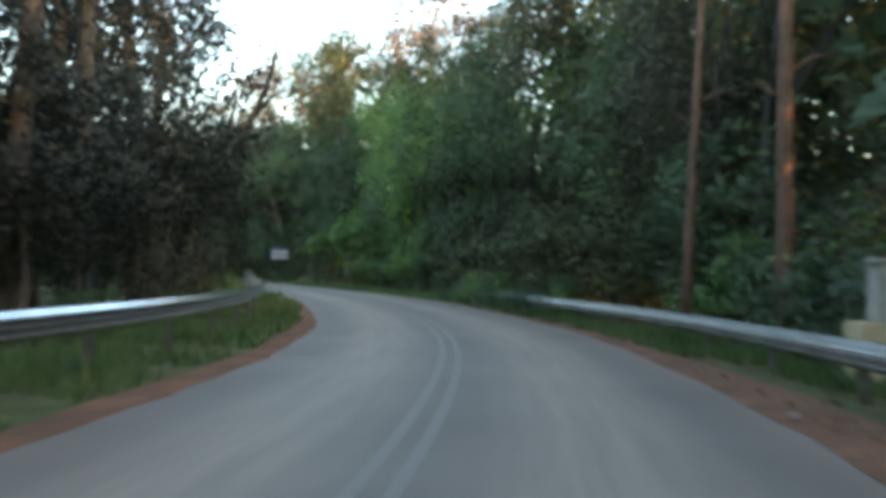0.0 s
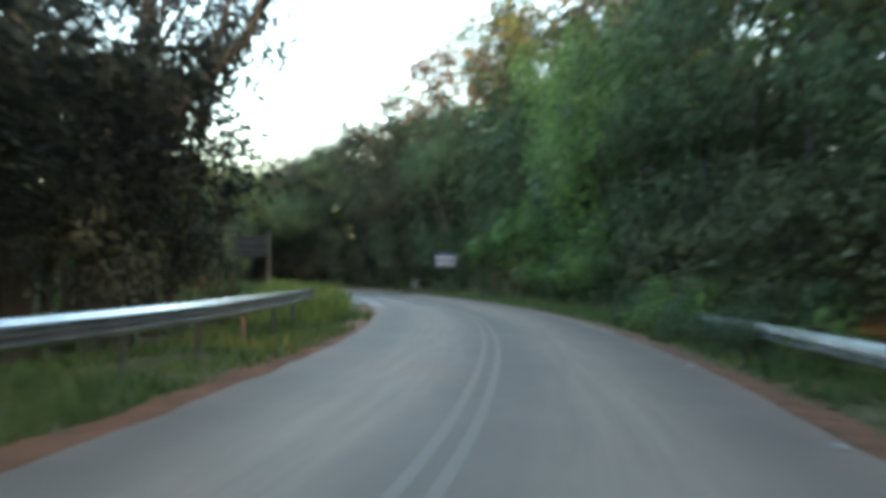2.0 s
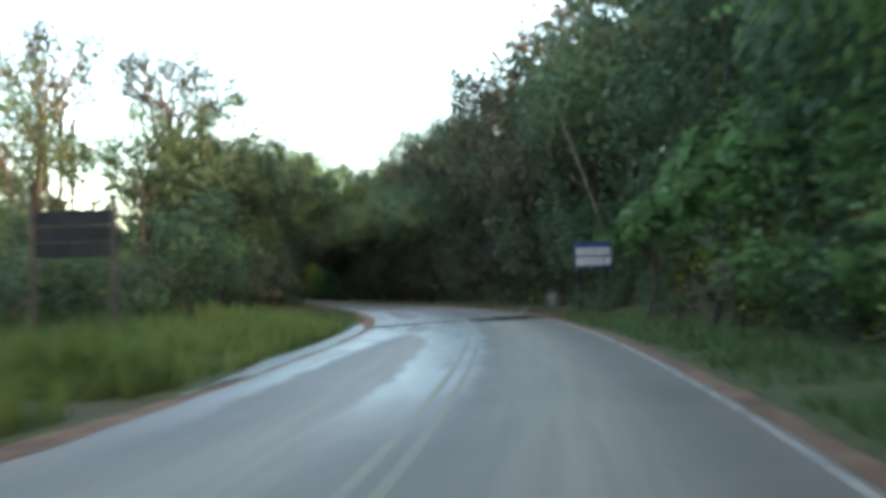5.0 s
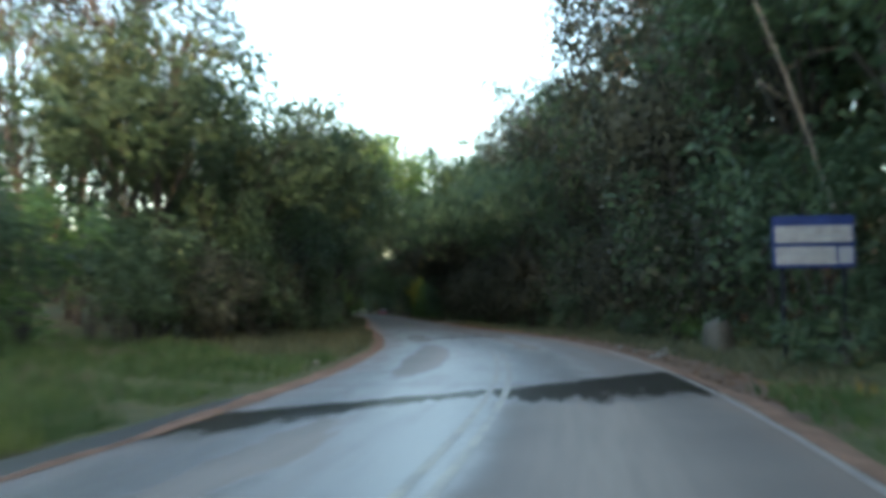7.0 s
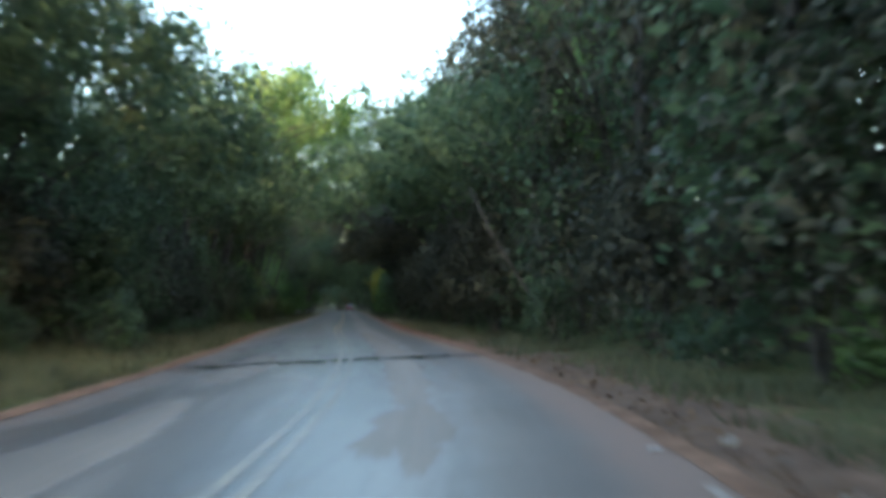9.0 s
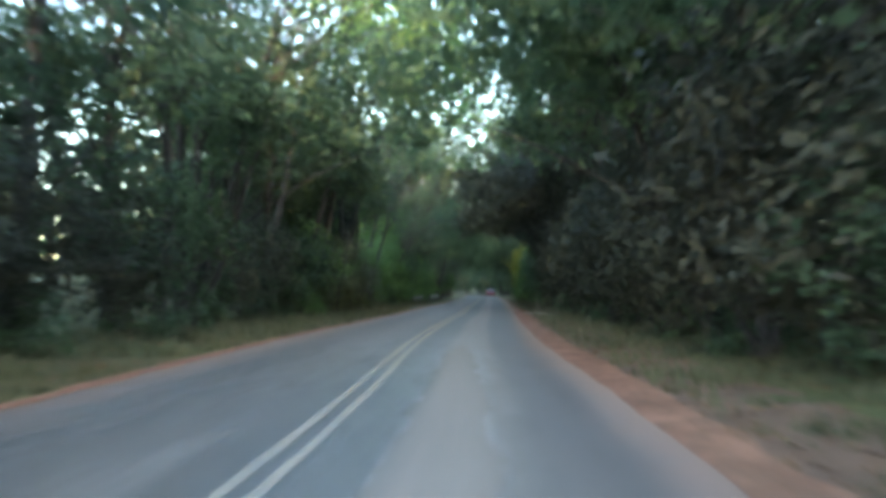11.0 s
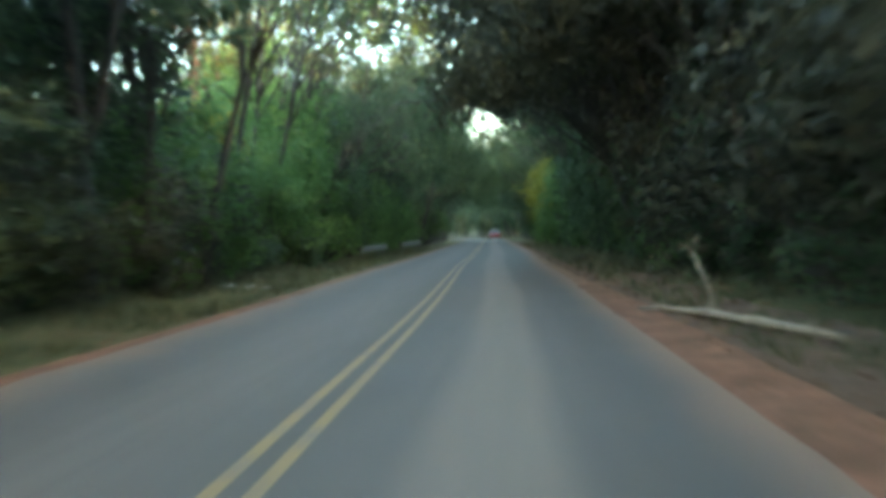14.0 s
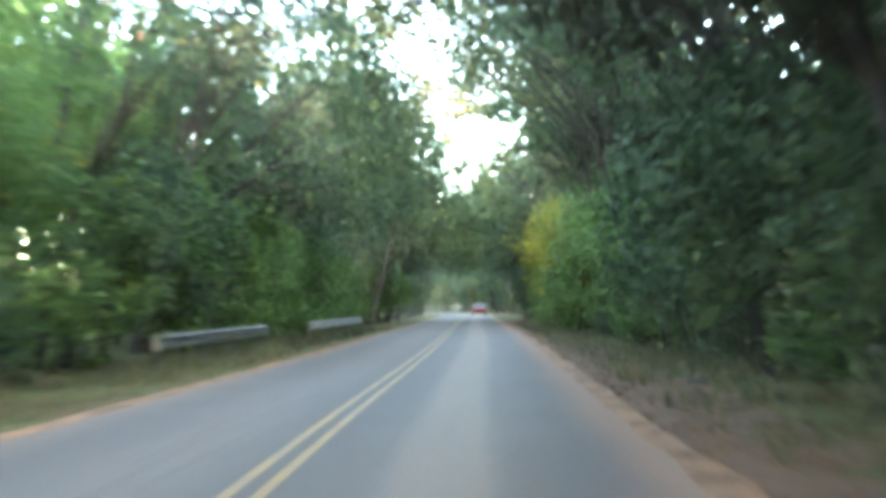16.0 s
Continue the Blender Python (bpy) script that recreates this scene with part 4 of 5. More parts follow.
lean_in(112.5, -1, 10.0, 0.82, 1.15)
for s_, d_, k_, h_ in ((172.0, 8.6, 1.0, 0.95), (176.5, 8.2, 1.0, 0.95), (180.5, 7.4, 1.1, 0.95), (185.0, 7.2, 1.1, 1.0), (183.0, 9.5, 1.15, 1.2), (178.0, 10.0, 1.1, 1.2), (190.0, 9.4, 1.0, 1.1)):
    lean_in(s_, 1, d_, k_, h_, "dark_arch")
for s_, d_, k_ in ((204.0, 8.8, 1.0), (210.0, 8.2, 1.0), (217.0, 8.2, 1.05), (224.0, 8.6, 1.1)):
    lean_in(s_, -1, d_, k_, 1.0, "hang")
lean_in(232.0, 1, 7.6, 0.95, 0.9, "hang")
lean_in(235.0, 1, 7.4, 1.15, 1.05, "spray")
lean_in(240.0, 1, 7.8, 1.0, 1.15, "hang")
lean_in(216.0, 1, 7.2, 1.0, 0.95, "spray")
lean_in(228.0, -1, 8.0, 1.2, 1.05, "spray")
for s_, side, d_, k_ in ((243, -1, 6.2, 1.0), (247, 1, 6.6, 1.0), (252, -1, 6.0, 1.05), (257, 1, 6.2, 1.05), (262, -1, 6.0, 1.05), (268, 1, 6.2, 1.05), (277, -1, 6.0, 1.1), (285, 1, 6.2, 1.1), (294, -1, 6.2, 1.15), (303, 1, 6.2, 1.15), (311, -1, 6.2, 1.15), (320, 1, 6.2, 1.15), (329, -1, 6.2, 1.15)):
    lean_in(s_, side, d_, k_, 1.0, "hang")
for s_, side, d_, k_ in ((238, -1, 8.4, 1.1), (243, 1, 8.4, 1.1), (249, -1, 8.0, 1.1), (253, 1, 8.0, 1.1), (259, -1, 7.6, 1.1), (263, 1, 7.6, 1.1),
                         (270, -1, 7.4, 1.1), (274, 1, 7.4, 1.1)):
    lean_in(s_, side, d_, k_)
for s_, side, d_, k_ in ((193, -1, 9.6, 0.95), (198, 1, 9.6, 0.95), (203, -1, 9.2, 1.0), (209, 1, 9.0, 1.0), (213, -1, 9.0, 1.05), (219, 1, 9.2, 1.05), (223, -1, 8.8, 1.1),
                         (229, 1, 8.8, 1.1), (233, -1, 8.6, 1.15)):
    lean_in(s_, side, d_, k_, 1.0, "spray")
for s_, side, d_, k_ in ((196, 1, 8.2, 0.9), (201, -1, 8.0, 0.95), (206, 1, 8.0, 0.9), (211, -1, 7.8, 0.9), (216, 1, 8.2, 0.95), (221, -1, 7.6, 0.9), (226, 1, 8.0, 0.9)):
    lean_in(s_, side, d_, k_, 0.85, "spray")
for s_, side, d_, k_ in ((199, -1, 7.2, 0.95), (209, -1, 7.2, 0.95), (213, 1, 7.2, 0.95), (205, 1, 7.0, 1.0)):
    lean_in(s_, side, d_, k_, 1.0, "spray")
lean_in(203.0, 1, 7.8, 0.95, 1.0, "canopy")
lean_in(194.0, -1, 7.2, 0.85, 0.75, "spray")
lean_in(198.5, 1, 7.4, 0.85, 0.75, "spray")
lean_in(219.0, -1, 7.0, 0.9, 0.8, "spray")
for s_, side, d_, k_ in ((228, -1, 8.4, 1.0), (233, 1, 8.8, 1.0)):
    lean_in(s_, side, d_, k_, 1.0)
forest(-1, 124, 156, 4.6, 12.5, 16.0, ["plain"], 0.75, 0.95)
forest(-1, 156, 182, 3.2, 11.5, 15.0, ["plain"], 1.0, 1.25)
lean_in(238.0, -1, 5.8, 1.05, 1.0, "canopy")
forest(1, 120, 182, 4.6, 12.5, 16.0, ["plain"], 1.05, 1.3)
for side in (-1, 1):
    forest(side, 262, 404, 8.0, 5.8, 7.0, ["plain"], 0.55, 0.68)
    forest(side, 262, 404, 9.0, 9.0, 12.0, ["plain"], 1.2, 1.5)
forest(1, 280, 400, 6.0, 6.4, 8.0, ["plain"], 1.0, 1.3)
forest(1, 298, 400, 2.6, 6.0, 8.5, ["plain"], 0.5, 0.7)
forest(1, 300, 400, 4.0, 10.0, 14.0, ["plain"], 0.8, 1.1)
forest(1, 312, 356, 2.0, 12.0, 24.0, ["plain"], 0.6, 0.9)
forest(1, 316, 360, 2.0, 24.0, 42.0, ["plain"], 0.7, 1.0)
forest(-1, 280, 400, 9.0, 6.4, 8.0, ["plain"], 1.0, 1.3)
for side in (-1, 1):
    forest(side, 224, 270, 6.0, 10.5, 13.5, ["plain"], 1.2, 1.4)
forest(1, 118, 262, 3.6, 11.0, 14.0, ["plain"], 0.5, 0.65)
forest(-1, 118, 262, 4.2, 11.0, 14.0, ["plain"], 0.5, 0.62)
forest(1, 172, 206, 4.0, 10.0, 13.0, ["plain"], 1.1, 1.3)
for s_, d_, k_ in ((185.0, -9.4, 0.68), (191.5, -10.4, 0.9), (197.5, -9.4, 1.0), (204.0, -10.2, 1.15)):
    plant("yellow", s_, d_, k_)
for d_ in (-14, -10, -7, -4.5, -2, 0.5, 3, 5.5, 8, 11, 15):
    plant("plain", 407 + DICE.uniform(-2, 2), d_, 0.75)
    plant("plain", 412 + DICE.uniform(-3, 3), d_, 1.5)
for s_, d_, k_ in ((225, 5.4, 1.1), (229, 6.4, 1.25), (219, 5.2, 0.95), (214.5, 5.4, 0.8), (234, 5.6, 1.1)):
    plant("yellow", s_, d_, k_)
for s_, d_, k_ in ((222, 6.0, 0.8), (227, 5.6, 0.7), (231, 5.8, 0.8), (217, 6.2, 0.9)):
    plant("green_thicket", s_, d_, k_)
forest(-1, 150, 182, 3.0, 6.9, 7.8, ["shrub"], 0.8, 1.1)
plant("creeper", 62.5, 7.4, 1.1)
plant("ivy", 66.0, 7.6, 1.0)
for s_, d_, k_ in ((247, -4.6, 0.45),):
    plant("fresh", s_, d_, k_)


def coarse(v, f, nor):
    """The same leaves as plain triangles of about their size, for what stands behind."""
    q = v.reshape(-1, 4, 3)
    wide = (q[:, 1] - q[:, 3]) * 0.25
    tri = np.stack([q[:, 0] - wide, q[:, 0] + wide * 3.0, q[:, 2]], 1)
    return tri.reshape(-1, 3), np.arange(3 * len(q)).reshape(-1, 3), nor.reshape(-1, 4, 3)[:, :3].reshape(-1, 3)


def moved(shape, m):
    v, f = shape
    a = np.array(m)
    return np.asarray(v, float) @ a[:3, :3].T + a[:3, 3], f


def build_behind():
    """The rows of trees behind the first, which nobody could count."""
    for k, (leaf, tone) in enumerate(((LEAF, "deep green"), (LEAF_WARM, "olive green"))):
        mine = [q for j, q in enumerate(BEHIND) if (j % 3 == 1) == (k == 1)]
        vs, fs, ns, n = [], [], [], 0
        for (wood, green), m in mine:
            green = coarse(*green)
            v, f = moved(green[:2], m)
            vs.append(v)
            fs.append(np.asarray(f) + n)
            ns.append(green[2] @ np.array(m.to_quaternion().to_matrix()).T)
            n += len(v)
        tagged(mesh_ob("back_row_leaves", np.concatenate(vs), np.concatenate(fs), leaf, normals=np.concatenate(ns)), tone + " foliage of the forest behind the roadside", "woods", kind="stuff")
    tagged(mesh_ob("back_row_trunks", *gather([moved(wood, m) for (wood, green), m in BEHIND]), BARK), "brown trunks and limbs of the forest behind", "woods", kind="stuff")


build_behind()


def build_woods():
    """The deep forest behind the first rows, all round: some hundreds of plain trees. Those behind the start are unseen
    and added to block the sun.
    """
    rng = np.random.default_rng(5)
    x, y = rng.uniform(-400, 110, 9000), rng.uniform(-130, 400, 9000)
    s, d = along(x, y)
    a = np.abs(d)
    keep = (((a > 16) & (a < 44) & (s > -59) & (s < 429)) | ((s <= -59) & (a < 45)) | ((s >= 429) & (a < 45)))
    keep &= ~((d < 0) & (s > 30) & (s < 128) & (a < 28))
    keep &= ~in_sun_gap(x, y)
    x, y, s, d = x[keep], y[keep], s[keep], d[keep]
    tall = 13 + 5 * np.array([noise.noise((p * 0.09, q * 0.09, 1.0)) for p, q in zip(x, y)]) + rng.uniform(-1.5, 1.5, len(x))
    tall = np.where((d < 0) & (((s > 28) & (s < 180)) | ((s > 192) & (s < 224))), tall * 0.58, tall)
    tall = np.where((d < 0) & (s > 172) & (s < 192), tall * 0.42, tall)
    base = land(s, d)
    clumps, hearts, pieces = [], [], []
    for k in range(len(x)):
        r = tall[k] * 0.21
        n = 9
        v = rng.normal(size=(n, 3))
        v /= np.linalg.norm(v, axis=1)[:, None]
        clumps.append((x[k], y[k], base[k] + tall[k] * 0.60) + v * (r, r, tall[k] * 0.36))
        hearts.append(np.repeat([(x[k], y[k], base[k] + tall[k] * 0.55)], n, 0))
        pieces.append(tube([(x[k], y[k], base[k] - 0.3), (x[k], y[k], base[k] + tall[k] * 0.8)], [0.2, 0.06], 4))
    v, f, nor = leaves(np.concatenate(clumps), 6, 0.95, 1.05, rng, 0.2, 0.7, np.concatenate(hearts))
    v, f, nor = coarse(v, f, nor)
    tagged(mesh_ob("far_woods", v, f, LEAF, normals=nor), "deep green forest behind the roadside trees", "woods", kind="stuff")
    tagged(mesh_ob("far_trunks", *gather(pieces), BARK), "slim trunks of the forest behind the roadside", "woods", kind="stuff")


build_woods()


def build_grass(name, mat, beds, seed, label):
    """Blades on beds of: count, s from and to, d from and to, least and most height."""
    rng = np.random.default_rng(seed)
    out = []
    for n, s0, s1, d0, d1, h0, h1 in beds:
        s, d = rng.uniform(s0, s1, n), rng.uniform(d0, d1, n)
        patch = np.array([noise.noise((a * 0.5, b * 0.5, 2.0)) for a, b in zip(s, d)])
        ok = patch > -0.18
        s, d, patch = s[ok], d[ok], patch[ok]
        out.append(np.stack([s, d, rng.uniform(h0, h1, len(s)) * (0.8 + patch)], -1))
    g = np.concatenate(out)
    s, d, hgt = g[:, 0], g[:, 1], g[:, 2]
    base = at(s, d, land(s, d) - 0.02)
    n = len(s)
    ang = rng.uniform(0, 2 * np.pi, n)
    w = (0.018 + 0.05 * hgt)[:, None]
    side = np.stack([np.cos(ang), np.sin(ang), 0 * ang], -1) * w
    lean = rng.normal(size=(n, 3)) * 0.35 * hgt[:, None]
    lean[:, 2] = hgt
    v = np.stack([base - side, base + side, base + lean], 1).reshape(-1, 3)
    ob = mesh_ob(name, v, np.arange(3 * n).reshape(-1, 3), mat)
    tagged(ob, label, "grass", kind="stuff")


build_grass("grass", GRASS, ((16000, 2, 52, -7.0, -3.0, 0.10, 0.32), (22000, 50, 96, -13.5, -4.1, 0.15, 0.45),
                             (6000, 6, 24, 4.4, 6.8, 0.10, 0.32), (13000, 22, 60, 3.6, 6.8, 0.10, 0.32), (5000, 60, 86, 3.6, 7.4, 0.10, 0.35)), 9, "uneven green grass and weeds on the open verges")
build_grass("tall_grass", TALL_GRASS, ((11000, 46, 80, -7.5, -3.9, 0.25, 0.75),), 11, "tall yellow-green grass beside the bend")
build_grass("undergrowth", WEEDS, ((9000, 96, 124, -9.0, -4.1, 0.12, 0.40), (7000, 86, 130, 4.3, 7.4, 0.08, 0.36), (20000, 114, 235, 3.7, 7.4, 0.06, 0.34),
                                   (16000, 122, 186, -7.6, -3.9, 0.08, 0.34), (8000, 184, 235, -7.6, -3.9, 0.08, 0.30)), 10, "dull green weeds and seedlings under the trees")


def build_litter():
    """Dry leaves strewn over the dirt verges under the trees."""
    rng = np.random.default_rng(15)
    out = []
    for n, s0, s1, d0, d1 in ((9000, 118, 236, 3.25, 6.8), (5000, 112, 236, -6.8, -3.5), (3000, 84, 118, 3.4, 6.0), (1500, 5, 45, 3.2, 4.6)):
        d = d0 + (d1 - d0) * rng.uniform(0, 1, n) ** 1.4
        out.append(np.stack([rng.uniform(s0, s1, n), d], -1))
    g = np.concatenate(out)
    s, d = g[:, 0], g[:, 1]
    p = at(s, d, land(s, d) + 0.045)
    n = len(s)
    a, sz = rng.uniform(0, 2 * np.pi, n), rng.uniform(0.03, 0.09, n)[:, None]
    u = np.stack([np.cos(a), np.sin(a), rng.normal(size=n) * 0.25], -1) * sz
    w = np.stack([-np.sin(a), np.cos(a), rng.normal(size=n) * 0.25], -1) * sz * 0.5
    v = np.stack([p - u, p + w, p + u, p - w], 1).reshape(-1, 3)
    ob = mesh_ob("leaf_litter", v, np.arange(4 * n).reshape(-1, 4), DRYLEAF)
    tagged(ob, "dry brown leaves strewn over the verge", "leaf litter", kind="stuff")


build_litter()


# ---- guard rails ----
def guard_rail(s0, s1, d_of, z_of, side, label, steel=ZINC):
    """W-beam on short posts; d_of and z_of give its line and top."""
    rail = new("guard_rail")
    tagged(rail, label, "guard rail")
    prof = [(0.0, 0.0), (0.02, -0.006), (0.085, -0.064), (0.085, -0.085), (0.0, -0.142), (0.0, -0.175), (0.085, -0.230), (0.085, -0.25), (0.02, -0.302), (0.0, -0.31)]
    count = max(1, round((s1 - s0) / 4.0))
    ends = np.linspace(s0, s1, count + 1)
    for q in range(count):
        s = np.linspace(ends[q], ends[q + 1] + (0.16 if q < count - 1 else 0.0), 10)
        proud = 0.004 if q % 2 else 0.0
        vs = []
        for thick in (0.0, 0.006):
            for v in s:
                for off, down in prof:
                    vs.append(at(v, d_of(v) - side * (off + proud - thick), z_of(v) + down + proud * 0.5).tolist())
        n, k = len(s), len(prof)
        fs = []
        for layer in (0, n * k):
            for i in range(n - 1):
                for j in range(k - 1):
                    a = layer + i * k + j
                    fs.append((a, a + 1, a + k + 1, a + k))
        for i in range(n - 1):
            for j in (0, k - 1):
                fs.append((i * k + j, (i + 1) * k + j, n * k + (i + 1) * k + j, n * k + i * k + j))
        for i in (0, n - 1):
            for j in range(k - 1):
                fs.append((i * k + j, i * k + j + 1, n * k + i * k + j + 1, n * k + i * k + j))
        mesh_ob("beam", vs, fs, steel, rail)
    v = s0 + 0.4
    if steel is OLD_ZINC:
        bm = bmesh.new()
        box(bm, (0.05, 0.34, 0.33), Matrix.Translation(spot(s0 - 0.12, d_of(s0) - side * 0.045, z_of(s0) - 0.155)) @ pose(0, 0, 0, 0, 0, heading(s0) + side * 12), 0.02)
        part("end_cap", bm, PLASTIC, rail, "pale rounded end of the rail")
    while v < s1:
        bm = bmesh.new()
        top = z_of(v) - 0.02
        low = float(land(np.array([v]), np.array([d_of(v) + side * 0.14]))[0]) - 0.3
        box(bm, (0.07, 0.12, top - low), Matrix.Translation(spot(v, d_of(v) + side * 0.11, (top + low) / 2)) @ pose(0, 0, 0, 0, 0, heading(v)), 0.01)
        part("post", bm, POST, rail)
        v += 3.0
    return rail


guard_rail(2.0, 48.6, lambda v: float(np.interp(v, [2, 20, 32, 48.6], [-3.9, -3.9, -4.1, -4.65])), lambda v: float(np.interp(v, [2, 25, 48.6], [0.72, 0.76, 0.84])), -1,
           "long galvanised steel guard rail beside the grass verge")
guard_rail(8.0, 47.5, lambda v: 4.45, lambda v: float(np.interp(v, [8, 22, 48], [0.66, 0.56, 0.50])), 1, "weathered galvanised steel guard rail along the forest")
guard_rail(194.4, 204.0, lambda v: -5.0, lambda v: 0.78, -1, "short pale guard rail at the forest edge", OLD_ZINC)
guard_rail(209.0, 224.0, lambda v: -4.6, lambda v: 0.78, -1, "pale guard rail half hidden by bushes", OLD_ZINC)


# ---- roadside things ----
def info_board():
    """Blue board with two white panels on two posts, its face to the traffic."""
    board = new("sign_board")
    tagged(board, "blue road sign with two white panels among leaves", "sign")
    board.matrix_basis = Matrix.Translation(spot(91.0, 6.25, 0.0)) @ pose(0, 0, 0, 0, 0, heading(88.0))
    bm = bmesh.new()
    part("panel", box(bm, (1.62, 0.05, 1.06), Matrix.Translation((0, 0, 2.47)), 0.012), BLUE, board)
    for z, w, x in ((2.62, 1.50, 0.0), (2.19, 1.18, -0.16)):
        bm = bmesh.new()
        part("plate", box(bm, (w, 0.02, 0.34 if z > 2.5 else 0.36), Matrix.Translation((x, -0.036, z)), 0.004), WHITE, board, "white plate")
    bm = bmesh.new()
    part("plate", box(bm, (0.28, 0.02, 0.34), Matrix.Translation((0.62, -0.036, 2.19)), 0.004), GREY, board, "weathered grey plate")
    for x, z, w in ((-0.25, 2.66, 0.55), (0.30, 2.58, 0.50), (-0.2, 2.22, 0.5)):
        bm = bmesh.new()
        part("lettering", box(bm, (w, 0.006, 0.05), Matrix.Translation((x, -0.05, z))), GREY, board)
    # posts take the dark board tone: the shade around them is put into colour
    for x in (-0.6, 0.6):
        bm = bmesh.new()
        part("post", box(bm, (0.09, 0.09, 3.2), Matrix.Translation((x, 0.07, 1.25)), 0.01), DARKWOOD, board, "wooden post toned dark as if in shade")


def back_board():
    """A board seen from behind: planks on two tall posts."""
    board = new("billboard")
    tagged(board, "dark wooden sign board seen from behind above grass", "sign")
    board.matrix_basis = Matrix.Translation(spot(70.0, -8.35, 0.1)) @ pose(0, 0, 0, 0, 0, heading(69.5))
    for z in (2.15, 2.49, 2.83):
        bm = bmesh.new()
        part("plank", box(bm, (1.9, 0.03, 0.32), Matrix.Translation((0, 0.07, z)), 0.006), DARKWOOD, board)
    for x in (-0.88, 0.88):
        bm = bmesh.new()
        part("post", box(bm, (0.12, 0.10, 3.9), Matrix.Translation((x, 0.0, 1.35)), 0.012), GREYWOOD, board, "grey wooden post")


info_board()
back_board()


def wooden_pole():
    pole = new("utility_pole")
    tagged(pole, "slim dark wooden pole standing in the shrubs", "pole")
    pole.matrix_basis = Matrix.Translation(spot(60.5, -9.0, 0.2))
    mesh_ob("shaft", *tube([(0, 0, -0.5), (0.02, 0, 3.0), (0.0, 0.03, 6.6)], [0.085, 0.072, 0.058], 9), GREYWOOD, pole, smooth=True)
    bm = bmesh.new()
    part("cap", box(bm, (0.16, 0.16, 0.05), Matrix.Translation((0, 0.03, 6.62)), 0.01), POST, pole)


wooden_pole()


def boulder(name, s, d, size, seed, mat, label, category="rock", boxy=False):
    bm = bmesh.new()
    bmesh.ops.create_icosphere(bm, subdivisions=3, radius=1.0)
    for v in bm.verts:
        q = v.co * 1.3 + Vector((seed, 0, 0))
        if boxy:
            v.co *= 0.9 / (abs(v.co.x) ** 4 + abs(v.co.y) ** 4 + abs(v.co.z) ** 4) ** 0.25
        v.co *= 1 + 0.28 * noise.noise(q) + 0.10 * noise.noise(q * 3)
        v.co = Vector((v.co.x * size[0], v.co.y * size[1], (v.co.z + 0.75) * size[2]))
    ob = part(name, bm, mat, smooth=True)
    ob.matrix_basis = Matrix.Translation(spot(s, d, float(land(np.array([s]), np.array([d]))[0]) - 0.08)) @ pose(0, 0, 0, 0, 0, seed * 77)
    return tagged(ob, label, category)


boulder("boulder", 97.5, 6.0, (0.40, 0.36, 0.60), 1.0, STONE, "upright mossy boulder on the grass verge", boxy=True)
for k, (s_, d_, r_) in enumerate(((160.5, 4.9, 0.12), (176, 4.6, 0.14), (181, 4.9, 0.10), (186.5, 4.4, 0.11), (190.2, 4.8, 0.16), (172.3, 4.3, 0.09), (99.5, 4.0, 0.10))):
    tagged(boulder("stone", s_, d_, (r_ * 1.3, r_, r_ * 0.7), 2.0 + k, STONE, "small pale stone on the dirt verge"), group="verge stones")


def scrap(s, d, size, seed, label):
    """A crumpled sheet of plastic."""
    bm = bmesh.new()
    bmesh.ops.create_grid(bm, x_segments=7, y_segments=7, size=0.5)
    bmesh.ops.solidify(bm, geom=bm.faces[:], thickness=0.012)
    for v in bm.verts:
        q = Vector((v.co.x * 3, v.co.y * 3, seed * 3.1))
        v.co = Vector((v.co.x * size[0] * (1 + 0.5 * noise.noise(q)), v.co.y * size[1] * (1 + 0.5 * noise.noise(q + Vector((9, 0, 0)))), v.co.z + size[2] * (0.5 + noise.noise(q * 1.4))))
    ob = part("litter", bm, PLASTIC, smooth=True)
    ob.matrix_basis = Matrix.Translation(spot(s, d, float(land(np.array([s]), np.array([d]))[0]) + 0.05)) @ pose(0, 0, 0, 0, 0, seed * 53)
    tagged(ob, label, "litter", "roadside litter")


BAG = "crumpled white plastic litter lying on the verge"
for k, (s_, d_, w_) in enumerate(((98.1, 4.64, 0.35), (97.5, 4.8, 0.45), (95.8, 4.06, 0.35), (94.5, 3.65, 0.4), (99.0, 4.85, 0.3), (96.2, 4.25, 0.3), (100.2, 3.8, 0.22),
                                  (97.8, 3.8, 0.18), (174.6, -5.7, 0.55), (174.7, -5.2, 0.5), (174.5, -4.7, 0.4), (15.5, 3.2, 0.22), (93.8, -4.3, 0.35))):
    scrap(s_, d_, (w_ * 0.6, w_ * 0.35, 0.08), 1.0 + k, BAG)


